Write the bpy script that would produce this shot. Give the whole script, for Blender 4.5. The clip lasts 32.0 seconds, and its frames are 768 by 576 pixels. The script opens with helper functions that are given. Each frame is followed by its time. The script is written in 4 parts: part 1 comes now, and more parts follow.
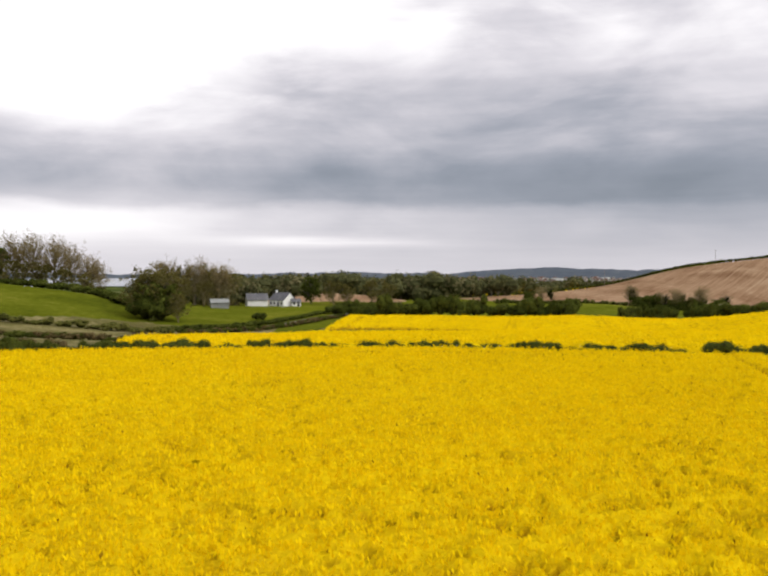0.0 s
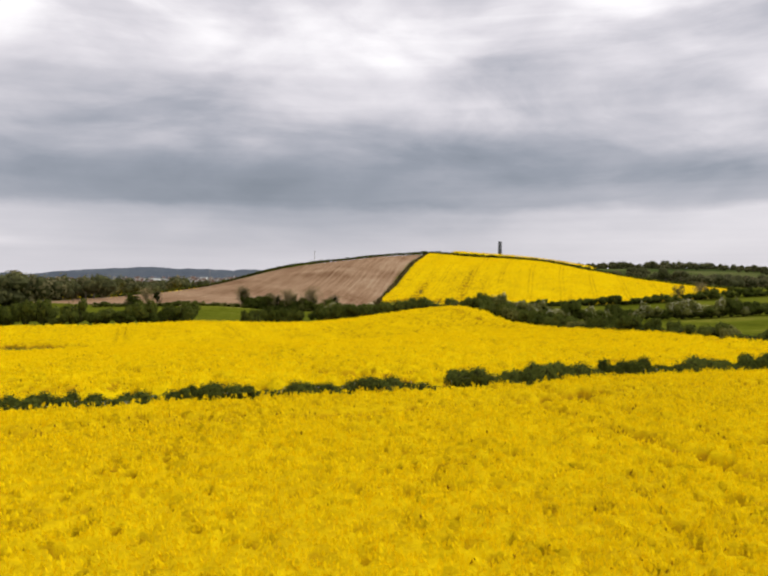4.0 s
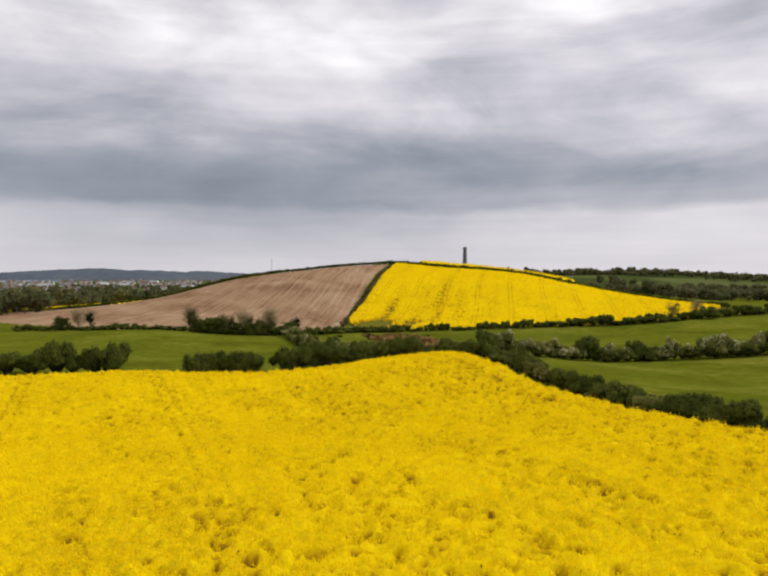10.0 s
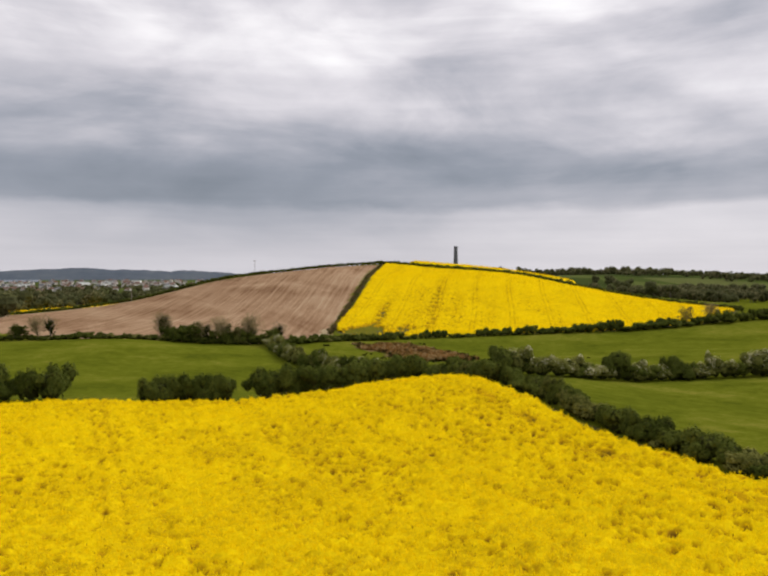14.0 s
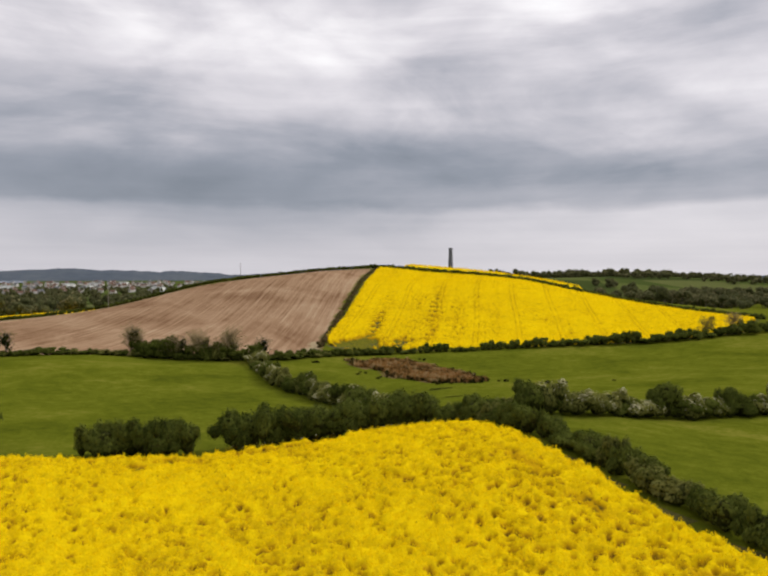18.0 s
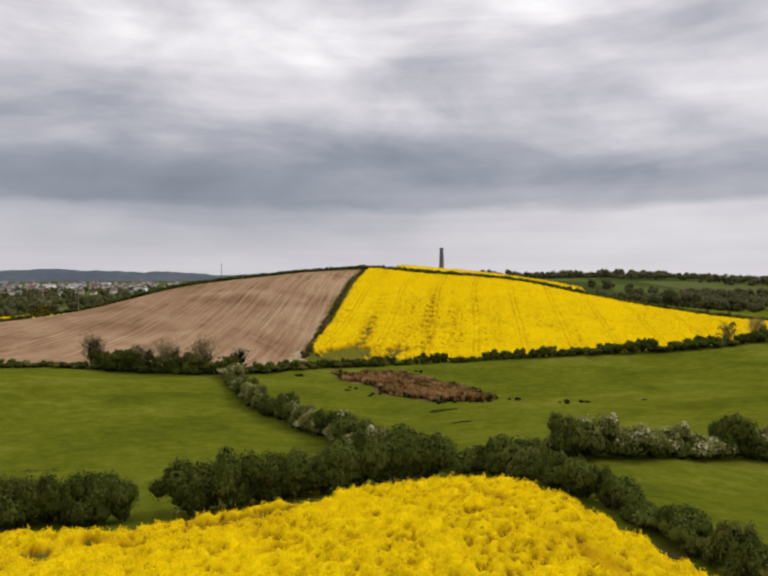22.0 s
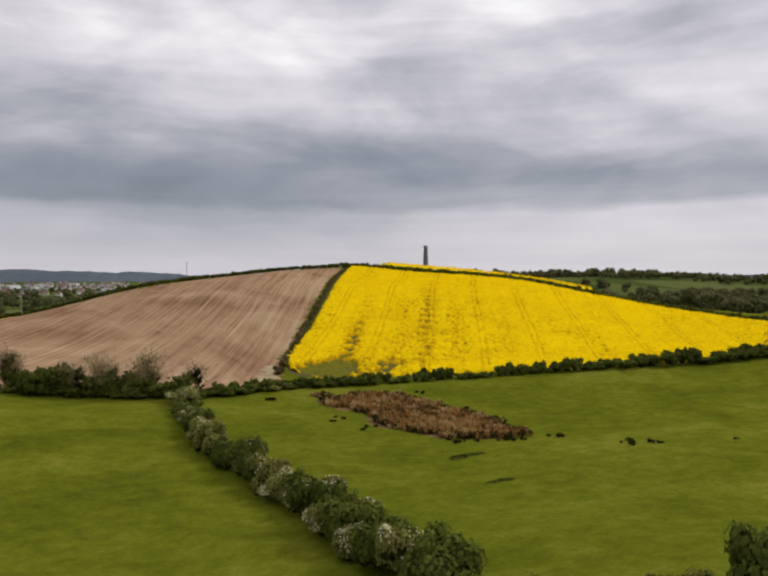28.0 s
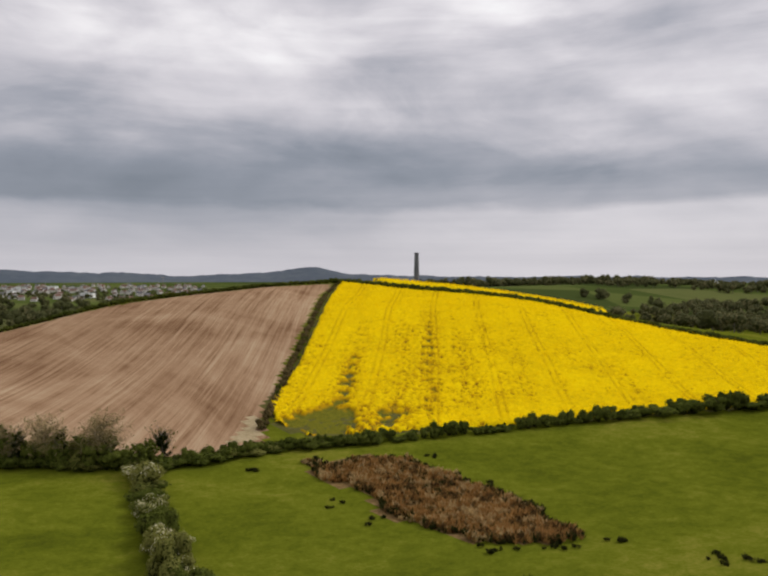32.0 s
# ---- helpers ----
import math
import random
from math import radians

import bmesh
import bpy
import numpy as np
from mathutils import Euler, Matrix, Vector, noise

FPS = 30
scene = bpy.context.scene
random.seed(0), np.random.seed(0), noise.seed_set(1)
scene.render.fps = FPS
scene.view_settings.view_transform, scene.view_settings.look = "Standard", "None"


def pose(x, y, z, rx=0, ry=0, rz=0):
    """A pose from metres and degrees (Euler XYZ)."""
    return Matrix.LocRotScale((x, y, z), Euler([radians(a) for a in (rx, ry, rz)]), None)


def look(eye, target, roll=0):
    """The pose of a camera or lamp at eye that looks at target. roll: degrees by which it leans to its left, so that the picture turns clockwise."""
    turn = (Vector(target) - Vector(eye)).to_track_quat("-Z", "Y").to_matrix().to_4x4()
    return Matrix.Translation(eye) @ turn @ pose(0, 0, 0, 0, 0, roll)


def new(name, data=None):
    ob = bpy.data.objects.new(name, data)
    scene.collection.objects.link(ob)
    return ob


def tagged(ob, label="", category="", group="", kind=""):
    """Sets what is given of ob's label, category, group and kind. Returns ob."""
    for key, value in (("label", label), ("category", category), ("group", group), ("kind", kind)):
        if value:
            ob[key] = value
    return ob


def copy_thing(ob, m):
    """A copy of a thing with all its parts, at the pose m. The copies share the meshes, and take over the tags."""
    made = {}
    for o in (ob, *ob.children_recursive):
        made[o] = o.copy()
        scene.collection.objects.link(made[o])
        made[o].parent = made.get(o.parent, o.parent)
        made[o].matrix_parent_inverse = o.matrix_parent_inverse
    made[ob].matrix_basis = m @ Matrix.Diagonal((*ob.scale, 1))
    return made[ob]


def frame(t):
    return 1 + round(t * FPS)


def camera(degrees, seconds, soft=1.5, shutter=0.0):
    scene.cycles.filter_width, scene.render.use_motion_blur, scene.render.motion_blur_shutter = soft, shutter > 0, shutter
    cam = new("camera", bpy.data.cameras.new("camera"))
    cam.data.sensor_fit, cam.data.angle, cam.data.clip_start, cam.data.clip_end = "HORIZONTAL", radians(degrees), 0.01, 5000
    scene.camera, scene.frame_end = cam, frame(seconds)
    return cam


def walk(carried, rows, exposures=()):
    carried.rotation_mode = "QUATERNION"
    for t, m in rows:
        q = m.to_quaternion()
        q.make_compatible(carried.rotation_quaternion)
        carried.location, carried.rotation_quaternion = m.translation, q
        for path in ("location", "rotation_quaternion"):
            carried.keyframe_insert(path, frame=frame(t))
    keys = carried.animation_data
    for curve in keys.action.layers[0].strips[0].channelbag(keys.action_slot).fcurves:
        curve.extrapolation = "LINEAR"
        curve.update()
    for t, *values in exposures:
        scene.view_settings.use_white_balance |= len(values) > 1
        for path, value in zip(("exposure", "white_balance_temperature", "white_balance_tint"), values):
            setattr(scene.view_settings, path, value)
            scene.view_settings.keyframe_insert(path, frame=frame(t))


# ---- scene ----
cam = camera(52.5, 32.0, 2.4)
PATH = [
    (0, (-0.796, 1.061, 10.629), (-0.824, 3.061, 10.591), 0.0),
    (0.5, (-1.14, 4.852, 10.624), (-1.016, 6.848, 10.585), 0.0),
    (1, (-1.443, 8.645, 10.619), (-1.165, 10.625, 10.58), 0.0),
    (1.5, (-1.684, 12.468, 10.598), (-1.247, 14.419, 10.56), 0.0),
    (2, (-1.673, 16.22, 10.535), (-1.095, 18.134, 10.497), 0.0),
    (2.5, (-1.618, 20.119, 10.566), (-0.885, 21.979, 10.528), 0.0),
    (3, (-1.269, 23.935, 10.518), (-0.405, 25.739, 10.48), 0.1),
    (3.5, (-0.736, 27.77, 10.514), (0.209, 29.533, 10.476), 0.1),
    (5.5, (3.063, 42.435, 11.763), (4.014, 44.193, 11.725), 0.0),
    (6, (4.2, 45.9, 12.311), (5.152, 47.658, 12.273), 0.1),
    (6.5, (5.417, 49.276, 12.902), (6.369, 51.034, 12.864), 0.1),
    (7, (6.67, 52.601, 13.522), (7.638, 54.35, 13.484), 0.1),
    (7.5, (7.976, 55.88, 14.199), (8.979, 57.61, 14.16), 0.1),
    (8, (9.352, 59.169, 14.906), (10.388, 60.88, 14.868), 0.1),
    (8.5, (10.848, 62.518, 15.663), (11.886, 64.227, 15.625), 0.1),
    (9, (12.469, 65.905, 16.486), (13.508, 67.614, 16.448), 0.1),
    (9.5, (14.118, 69.182, 17.362), (15.157, 70.89, 17.324), 0.0),
    (10, (15.744, 72.357, 18.188), (16.791, 74.06, 18.151), 0.1),
    (10.5, (17.346, 75.499, 18.682), (18.399, 77.199, 18.644), 0.0),
    (11, (18.958, 78.559, 18.77), (20.013, 80.258, 18.732), 0.0),
    (11.5, (20.599, 81.596, 18.791), (21.656, 83.294, 18.752), -0.0),
    (12, (22.252, 84.72, 18.904), (23.31, 86.417, 18.865), 0.0),
    (12.5, (24.053, 87.985, 19.168), (25.121, 89.675, 19.128), 0.0),
    (13, (25.876, 91.317, 19.462), (26.946, 93.006, 19.422), -0.0),
    (13.5, (27.651, 94.636, 19.583), (28.723, 96.324, 19.543), -0.0),
    (14, (29.392, 97.896, 19.631), (30.468, 99.582, 19.591), -0.0),
    (14.5, (31.19, 101.145, 19.811), (32.268, 102.829, 19.77), -0.0),
    (16.5, (38.501, 114.108, 21.387), (39.589, 115.786, 21.347), -0.0),
    (17, (40.28, 117.282, 21.706), (41.37, 118.959, 21.667), -0.0),
    (17.5, (42.039, 120.42, 22.032), (43.132, 122.095, 21.993), 0.0),
    (18, (43.856, 123.497, 22.359), (44.951, 125.17, 22.319), 0.0),
    (18.5, (45.64, 126.555, 22.631), (46.738, 128.227, 22.593), 0.0),
    (19, (47.413, 129.627, 22.768), (48.514, 131.296, 22.73), -0.0),
    (19.5, (49.225, 132.716, 22.845), (50.33, 134.382, 22.807), -0.0),
    (20, (50.995, 135.796, 22.843), (52.103, 137.46, 22.805), -0.0),
    (20.5, (52.798, 138.888, 22.832), (53.91, 140.55, 22.794), 0.0),
    (21, (54.567, 142.027, 22.811), (55.683, 143.687, 22.772), -0.0),
    (21.5, (56.442, 145.181, 22.806), (57.561, 146.838, 22.768), -0.0),
    (22, (58.342, 148.315, 22.826), (59.464, 149.97, 22.787), -0.0),
    (22.5, (60.151, 151.431, 22.794), (61.277, 153.084, 22.755), -0.0),
    (23, (61.861, 154.563, 22.757), (62.992, 156.212, 22.717), -0.1),
    (23.5, (63.728, 157.821, 22.712), (64.862, 159.468, 22.673), -0.1),
    (24, (65.698, 161.137, 22.615), (66.836, 162.781, 22.576), -0.1),
    (24.5, (67.754, 164.603, 22.588), (68.896, 166.244, 22.549), -0.1),
    (25, (69.754, 168.053, 22.521), (70.899, 169.692, 22.481), -0.1),
    (25.5, (71.726, 171.625, 22.458), (72.876, 173.261, 22.419), -0.1),
    (27.5, (79.715, 186.087, 22.073), (80.881, 187.711, 22.034), -0.1),
    (28, (81.714, 189.757, 22.009), (82.885, 191.379, 21.97), -0.1),
    (28.5, (83.65, 193.358, 22.066), (84.824, 194.977, 22.025), -0.1),
    (29, (85.534, 197.0, 22.727), (86.712, 198.615, 22.687), -0.0),
    (29.5, (87.407, 200.638, 23.94), (88.59, 202.25, 23.9), -0.0),
    (30, (89.305, 204.237, 25.428), (90.492, 205.846, 25.388), 0.0),
    (30.5, (91.238, 207.748, 26.871), (92.429, 209.354, 26.83), 0.0),
    (31, (93.179, 211.191, 28.18), (94.374, 212.794, 28.139), 0.0),
    (31.5, (95.121, 214.581, 29.439), (96.319, 216.182, 29.398), 0.0),
    (32, (97.041, 217.929, 30.632), (98.243, 219.528, 30.591), 0.0),
]
walk_rows = [(t, look(eye, target, roll)) for t, eye, target, roll in PATH]
walk(cam, walk_rows, [(0, 0.08), (8, 0.05), (20, -0.02), (28, -0.08), (32, -0.13)])

# ---- sky and light ----
SUN_AZ, SUN_EL = 104.0, 42.0
world = bpy.data.worlds.new("overcast_sky")
scene.world = world
world.use_nodes = True


class Nodes:
    """Short hand for building a node tree."""

    def __init__(self, tree):
        self.tree = tree
        tree.nodes.clear()

    def add(self, kind, **values):
        n = self.tree.nodes.new(kind)
        for k, v in values.items():
            n.inputs[k].default_value = v
        return n

    def link(self, a, b):
        self.tree.links.new(a, b)

    def put(self, socket, v):
        if isinstance(v, bpy.types.NodeSocket):
            self.link(v, socket)
        else:
            socket.default_value = v

    def math(self, op, a, b=0.0, clamp=False):
        n = self.tree.nodes.new("ShaderNodeMath")
        n.operation, n.use_clamp = op, clamp
        self.put(n.inputs[0], a)
        self.put(n.inputs[1], b)
        return n.outputs[0]

    def noise(self, vec, scale, detail=4.0, rough=0.55, distort=0.0):
        n = self.add("ShaderNodeTexNoise")
        n.inputs["Scale"].default_value = scale
        n.inputs["Detail"].default_value = detail
        n.inputs["Roughness"].default_value = rough
        n.inputs["Distortion"].default_value = distort
        if vec is not None:
            self.link(vec, n.inputs["Vector"])
        return n.outputs["Fac"]

    def ramp(self, fac, stops):
        n = self.add("ShaderNodeValToRGB")
        els = n.color_ramp.elements
        while len(els) < len(stops):
            els.new(0.5)
        for e, (p, c) in zip(els, stops):
            e.position = p
            e.color = (*c, 1.0) if len(c) == 3 else c
        self.put(n.inputs["Fac"], fac)
        return n.outputs["Color"]

    def mix(self, fac, a, b, how="MIX"):
        n = self.add("ShaderNodeMix")
        n.data_type, n.blend_type = "RGBA", how
        self.put(n.inputs[0], fac)
        for socket, v in ((n.inputs[6], a), (n.inputs[7], b)):
            self.put(socket, (*v, 1.0) if isinstance(v, tuple) and len(v) == 3 else v)
        return n.outputs[2]

    def mapped(self, vec, scale=(1, 1, 1), rot=(0, 0, 0), loc=(0, 0, 0)):
        n = self.add("ShaderNodeMapping")
        n.inputs["Scale"].default_value = scale
        n.inputs["Rotation"].default_value = rot
        n.inputs["Location"].default_value = loc
        self.link(vec, n.inputs["Vector"])
        return n.outputs["Vector"]


def grey(v):
    return (v, v, v)


def build_sky():
    """Layered cloud over a thin clear sky: flat grey bands low down, broken lumps higher, a bright break to the north-west."""
    w = Nodes(world.node_tree)
    out = w.add("ShaderNodeOutputWorld")
    coord = w.add("ShaderNodeTexCoord").outputs["Generated"]
    sep = w.add("ShaderNodeSeparateXYZ")
    w.link(coord, sep.inputs[0])
    el = w.math("MULTIPLY", w.math("ARCSINE", sep.outputs["Z"]), 180 / math.pi)
    az = w.math("MULTIPLY", w.math("ARCTAN2", sep.outputs["X"], sep.outputs["Y"]), 180 / math.pi)
    el = w.math("MAXIMUM", el, 0.0)

    def plane(sx, sy, ox, oy):
        c = w.add("ShaderNodeCombineXYZ")
        w.link(w.math("ADD", w.math("MULTIPLY", az, sx), ox), c.inputs[0])
        w.link(w.math("ADD", w.math("MULTIPLY", el, sy), oy), c.inputs[1])
        return c.outputs[0]

    def glow(a, e, wa, we):
        """A soft spot round an azimuth and height."""
        da, de = w.math("DIVIDE", w.math("SUBTRACT", az, a), wa), w.math("DIVIDE", w.math("SUBTRACT", el, e), we)
        r = w.math("ADD", w.math("MULTIPLY", da, da), w.math("MULTIPLY", de, de))
        return w.math("POWER", 2.718, w.math("MULTIPLY", r, -1.0))

    def swing(n, amount):
        return w.math("MULTIPLY", w.math("SUBTRACT", n, 0.5), amount)

    sway = swing(w.noise(plane(0.07, 0.16, 2.0, 5.0), 1.0, 5.0, 0.55), 7.0)
    lift = w.math("ADD", el, w.math("MULTIPLY", sway, w.math("MULTIPLY", el, 0.08, True)))
    layer = w.ramp(w.math("DIVIDE", lift, 30.0), [(0.0, grey(0.66)), (0.05, grey(0.60)), (0.115, grey(0.52)), (0.150, grey(0.50)), (0.172, grey(0.31)), (0.225, grey(0.28)), (0.30, grey(0.45)), (0.40, grey(0.62)), (0.54, grey(0.74)), (1.0, grey(0.88))])
    streak = w.noise(plane(0.050, 0.34, 11.0, 3.0), 1.0, 4.0, 0.48, 0.1)
    lump = w.noise(plane(0.085, 0.20, 4.0, 9.0), 1.0, 5.0, 0.46, 0.3)
    vast = w.noise(plane(0.030, 0.060, 7.0, 1.0), 1.0, 4.0, 0.5, 0.2)
    high = w.math("DIVIDE", el, 9.0, True)
    wisp = w.noise(plane(0.13, 0.30, 3.0, 6.0), 1.0, 6.0, 0.56, 0.5)
    shelf = w.ramp(w.noise(plane(0.060, 0.19, 8.0, 2.5), 1.0, 6.0, 0.55, 0.6), [(0.40, grey(0.0)), (0.50, grey(0.55)), (0.64, grey(1.0))])
    thread = w.noise(plane(0.05, 1.5, 1.0, 4.0), 1.0, 4.0, 0.55, 0.2)
    v = w.math("ADD", layer, swing(streak, 0.20))
    v = w.math("ADD", v, w.math("MULTIPLY", swing(wisp, 0.25), high))
    v = w.math("ADD", v, w.math("MULTIPLY", w.math("SUBTRACT", shelf, 0.55), w.math("MULTIPLY", high, 0.17)))
    v = w.math("ADD", v, swing(thread, 0.09))
    v = w.math("ADD", v, w.math("MULTIPLY", swing(lump, 0.70), high))
    v = w.math("ADD", v, w.math("MULTIPLY", swing(vast, 0.6), high))
    v = w.math("ADD", v, w.math("MULTIPLY", glow(-21, 14.5, 15, 8), 0.42))
    v = w.math("ADD", v, w.math("MULTIPLY", glow(-24, 3.9, 22, 1.9), 0.42))
    v = w.math("ADD", v, w.math("MULTIPLY", w.math("MULTIPLY", glow(-5, 2.3, 7, 0.35), thread), 0.5))
    v = w.math("ADD", v, w.math("MULTIPLY", glow(55, 3.0, 15, 2.6), 0.16))
    v = w.math("SUBTRACT", v, w.math("MULTIPLY", glow(17, 5.5, 14, 3.2), 0.13))
    v = w.math("ADD", v, w.math("MULTIPLY", glow(-12, 24.0, 22, 10), 0.14))
    v = w.math("SUBTRACT", v, w.math("MULTIPLY", glow(52, 20.0, 20, 9), 0.10))
    v = w.math("ADD", v, w.math("MULTIPLY", glow(24, 16.0, 12, 5), 0.05), True)
    cloud = w.ramp(v, [(0.0, (0.205, 0.23, 0.275)), (0.25, (0.30, 0.322, 0.378)), (0.42, (0.425, 0.432, 0.488)), (0.58, (0.575, 0.562, 0.612)), (0.74, (0.75, 0.722, 0.765)), (0.92, (0.97, 0.94, 0.965)), (1.0, (1.06, 1.05, 1.06))])
    sky = w.add("ShaderNodeTexSky")
    sky.sky_type = "NISHITA"
    sky.sun_disc = False
    sky.sun_elevation, sky.sun_rotation = math.radians(SUN_EL), math.radians(SUN_AZ)
    thin = w.mix(0.04, cloud, w.mix(1.0, sky.outputs[0], grey(0.12), "MULTIPLY"))
    bg = w.add("ShaderNodeBackground", Strength=1.0)
    w.link(thin, bg.inputs["Color"])
    w.link(bg.outputs[0], out.inputs["Surface"])


build_sky()
sun = new("sun", bpy.data.lights.new("sun", "SUN"))
sun.data.energy, sun.data.angle, sun.data.color = 1.75, math.radians(18), (1.0, 0.96, 0.9)
sun_dir = Vector((math.sin(math.radians(SUN_AZ)) * math.cos(math.radians(SUN_EL)), math.cos(math.radians(SUN_AZ)) * math.cos(math.radians(SUN_EL)), math.sin(math.radians(SUN_EL))))
sun.matrix_world = look((0, 0, 300), Vector((0, 0, 300)) - sun_dir)


# ---- materials ----
def material(name, rough=0.8, spec=0.2):
    m = bpy.data.materials.new(name)
    m.use_nodes = True
    n = Nodes(m.node_tree)
    out = n.add("ShaderNodeOutputMaterial")
    b = n.add("ShaderNodeBsdfPrincipled")
    b.inputs["Roughness"].default_value = rough
    b.inputs["Specular IOR Level"].default_value = spec
    n.link(b.outputs[0], out.inputs["Surface"])
    n.shader = b
    n.out = out
    return m, n


def bump(n, height, strength, distance):
    k = n.add("ShaderNodeBump", Strength=strength, Distance=distance)
    n.link(height, k.inputs["Height"])
    n.link(k.outputs[0], n.shader.inputs["Normal"])


def position(n):
    return n.add("ShaderNodeNewGeometry").outputs["Position"]


def two_scale(name, dark, mid, light, coarse, fine, rough=0.85, relief=0.3, reach=0.1, weight=0.5, spec=0.03):
    """A surface whose colour wanders at two scales, with fine relief."""
    m, n = material(name, rough, spec)
    p = position(n)
    a, b = n.noise(p, coarse, 5.0, 0.6, 0.4), n.noise(p, fine, 4.0, 0.6)
    v = n.math("ADD", n.math("MULTIPLY", a, weight), n.math("MULTIPLY", b, 1.0 - weight))
    n.link(n.ramp(v, [(0.34, dark), (0.5, mid), (0.66, light)]), n.shader.inputs["Base Color"])
    bump(n, b, relief, reach)
    return m


def grass_material():
    m, n = material("pasture_grass", 1.0, 0.0)
    p = position(n)
    a = n.noise(p, 0.035, 4.0, 0.55, 0.6)
    b = n.noise(p, 0.35, 5.0, 0.65, 0.3)
    c = n.noise(p, 1.6, 5.0, 0.75, 0.5)
    v = n.math("ADD", n.math("MULTIPLY", a, 0.40), n.math("ADD", n.math("MULTIPLY", b, 0.32), n.math("MULTIPLY", c, 0.28)))
    n.link(n.ramp(v, [(0.34, (0.050, 0.060, 0.006)), (0.45, (0.085, 0.100, 0.008)), (0.53, (0.114, 0.128, 0.011)), (0.64, (0.19, 0.178, 0.027))]), n.shader.inputs["Base Color"])
    bump(n, n.math("ADD", b, c), 0.4, 0.3)
    return m


def plough_material():
    """Rolled bare soil with drill lines that run up the slope, and damp darker streaks across."""
    m, n = material("bare_soil", 1.0, 0.0)
    p = position(n)
    turn = n.mapped(p, (1, 1, 1), (0, 0, math.radians(36)))
    lines = n.noise(n.mapped(turn, (0.42, 0.008, 0.0)), 1.0, 4.0, 0.7)
    fine = n.noise(n.mapped(turn, (1.3, 0.03, 0.0)), 1.0, 3.0, 0.7)
    damp = n.noise(n.mapped(p, (0.030, 0.012, 0.0), (0, 0, math.radians(62))), 1.0, 6.0, 0.68, 0.5)
    v = n.math("ADD", n.math("MULTIPLY", lines, 0.34), n.math("ADD", n.math("MULTIPLY", fine, 0.24), n.math("MULTIPLY", damp, 0.42)))
    rut = n.ramp(n.noise(n.mapped(turn, (0.30, 0.004, 0.0), (0, 0, 0)), 1.0, 2.0, 0.5), [(0.475, (0, 0, 0)), (0.495, (1, 1, 1)), (0.515, (0, 0, 0))])
    v = n.math("SUBTRACT", v, n.math("MULTIPLY", rut, n.math("MULTIPLY", fine, 0.13)))
    n.link(n.ramp(v, [(0.36, (0.12, 0.062, 0.032)), (0.44, (0.222, 0.132, 0.074)), (0.52, (0.318, 0.206, 0.124)), (0.64, (0.425, 0.315, 0.20))]), n.shader.inputs["Base Color"])
    bump(n, n.math("ADD", lines, fine), 0.5, 0.25)
    return m


def far_fields_material():
    """Patchwork of distant pasture, crop and woodland floor."""
    m, n = material("distant_fields", 1.0, 0.0)
    p = position(n)
    vor = n.add("ShaderNodeTexVoronoi", Scale=0.0085, Randomness=0.9)
    n.link(n.mapped(p, (1, 1, 0.0)), vor.inputs["Vector"])
    sep = n.add("ShaderNodeSeparateColor")
    n.link(vor.outputs["Color"], sep.inputs[0])
    patch = n.ramp(sep.outputs[0], [(0.0, (0.040, 0.052, 0.016)), (0.35, (0.060, 0.080, 0.020)), (0.7, (0.085, 0.112, 0.024)), (1.0, (0.13, 0.130, 0.050))])
    n.link(n.mix(n.math("MULTIPLY", n.noise(p, 0.06, 5.0), 0.6), patch, (0.05, 0.07, 0.018)), n.shader.inputs["Base Color"])
    return m


def leaf_material(name, dark, light, see_through=0.25, island=True):
    m, n = material(name, 1.0, 0.0)
    g = n.add("ShaderNodeNewGeometry")
    info = n.add("ShaderNodeObjectInfo")
    v = n.math("ADD", n.math("MULTIPLY", g.outputs["Random Per Island"], 0.5), n.math("MULTIPLY", info.outputs["Random"], 0.5))
    col = n.ramp(v, [(0.0, dark), (1.0, light)])
    n.link(col, n.shader.inputs["Base Color"])
    t = n.add("ShaderNodeBsdfTranslucent")
    n.link(col, t.inputs["Color"])
    mixer = n.add("ShaderNodeMixShader")
    mixer.inputs[0].default_value = see_through
    n.link(n.shader.outputs[0], mixer.inputs[1])
    n.link(t.outputs[0], mixer.inputs[2])
    n.link(mixer.outputs[0], n.out.inputs["Surface"])
    return m


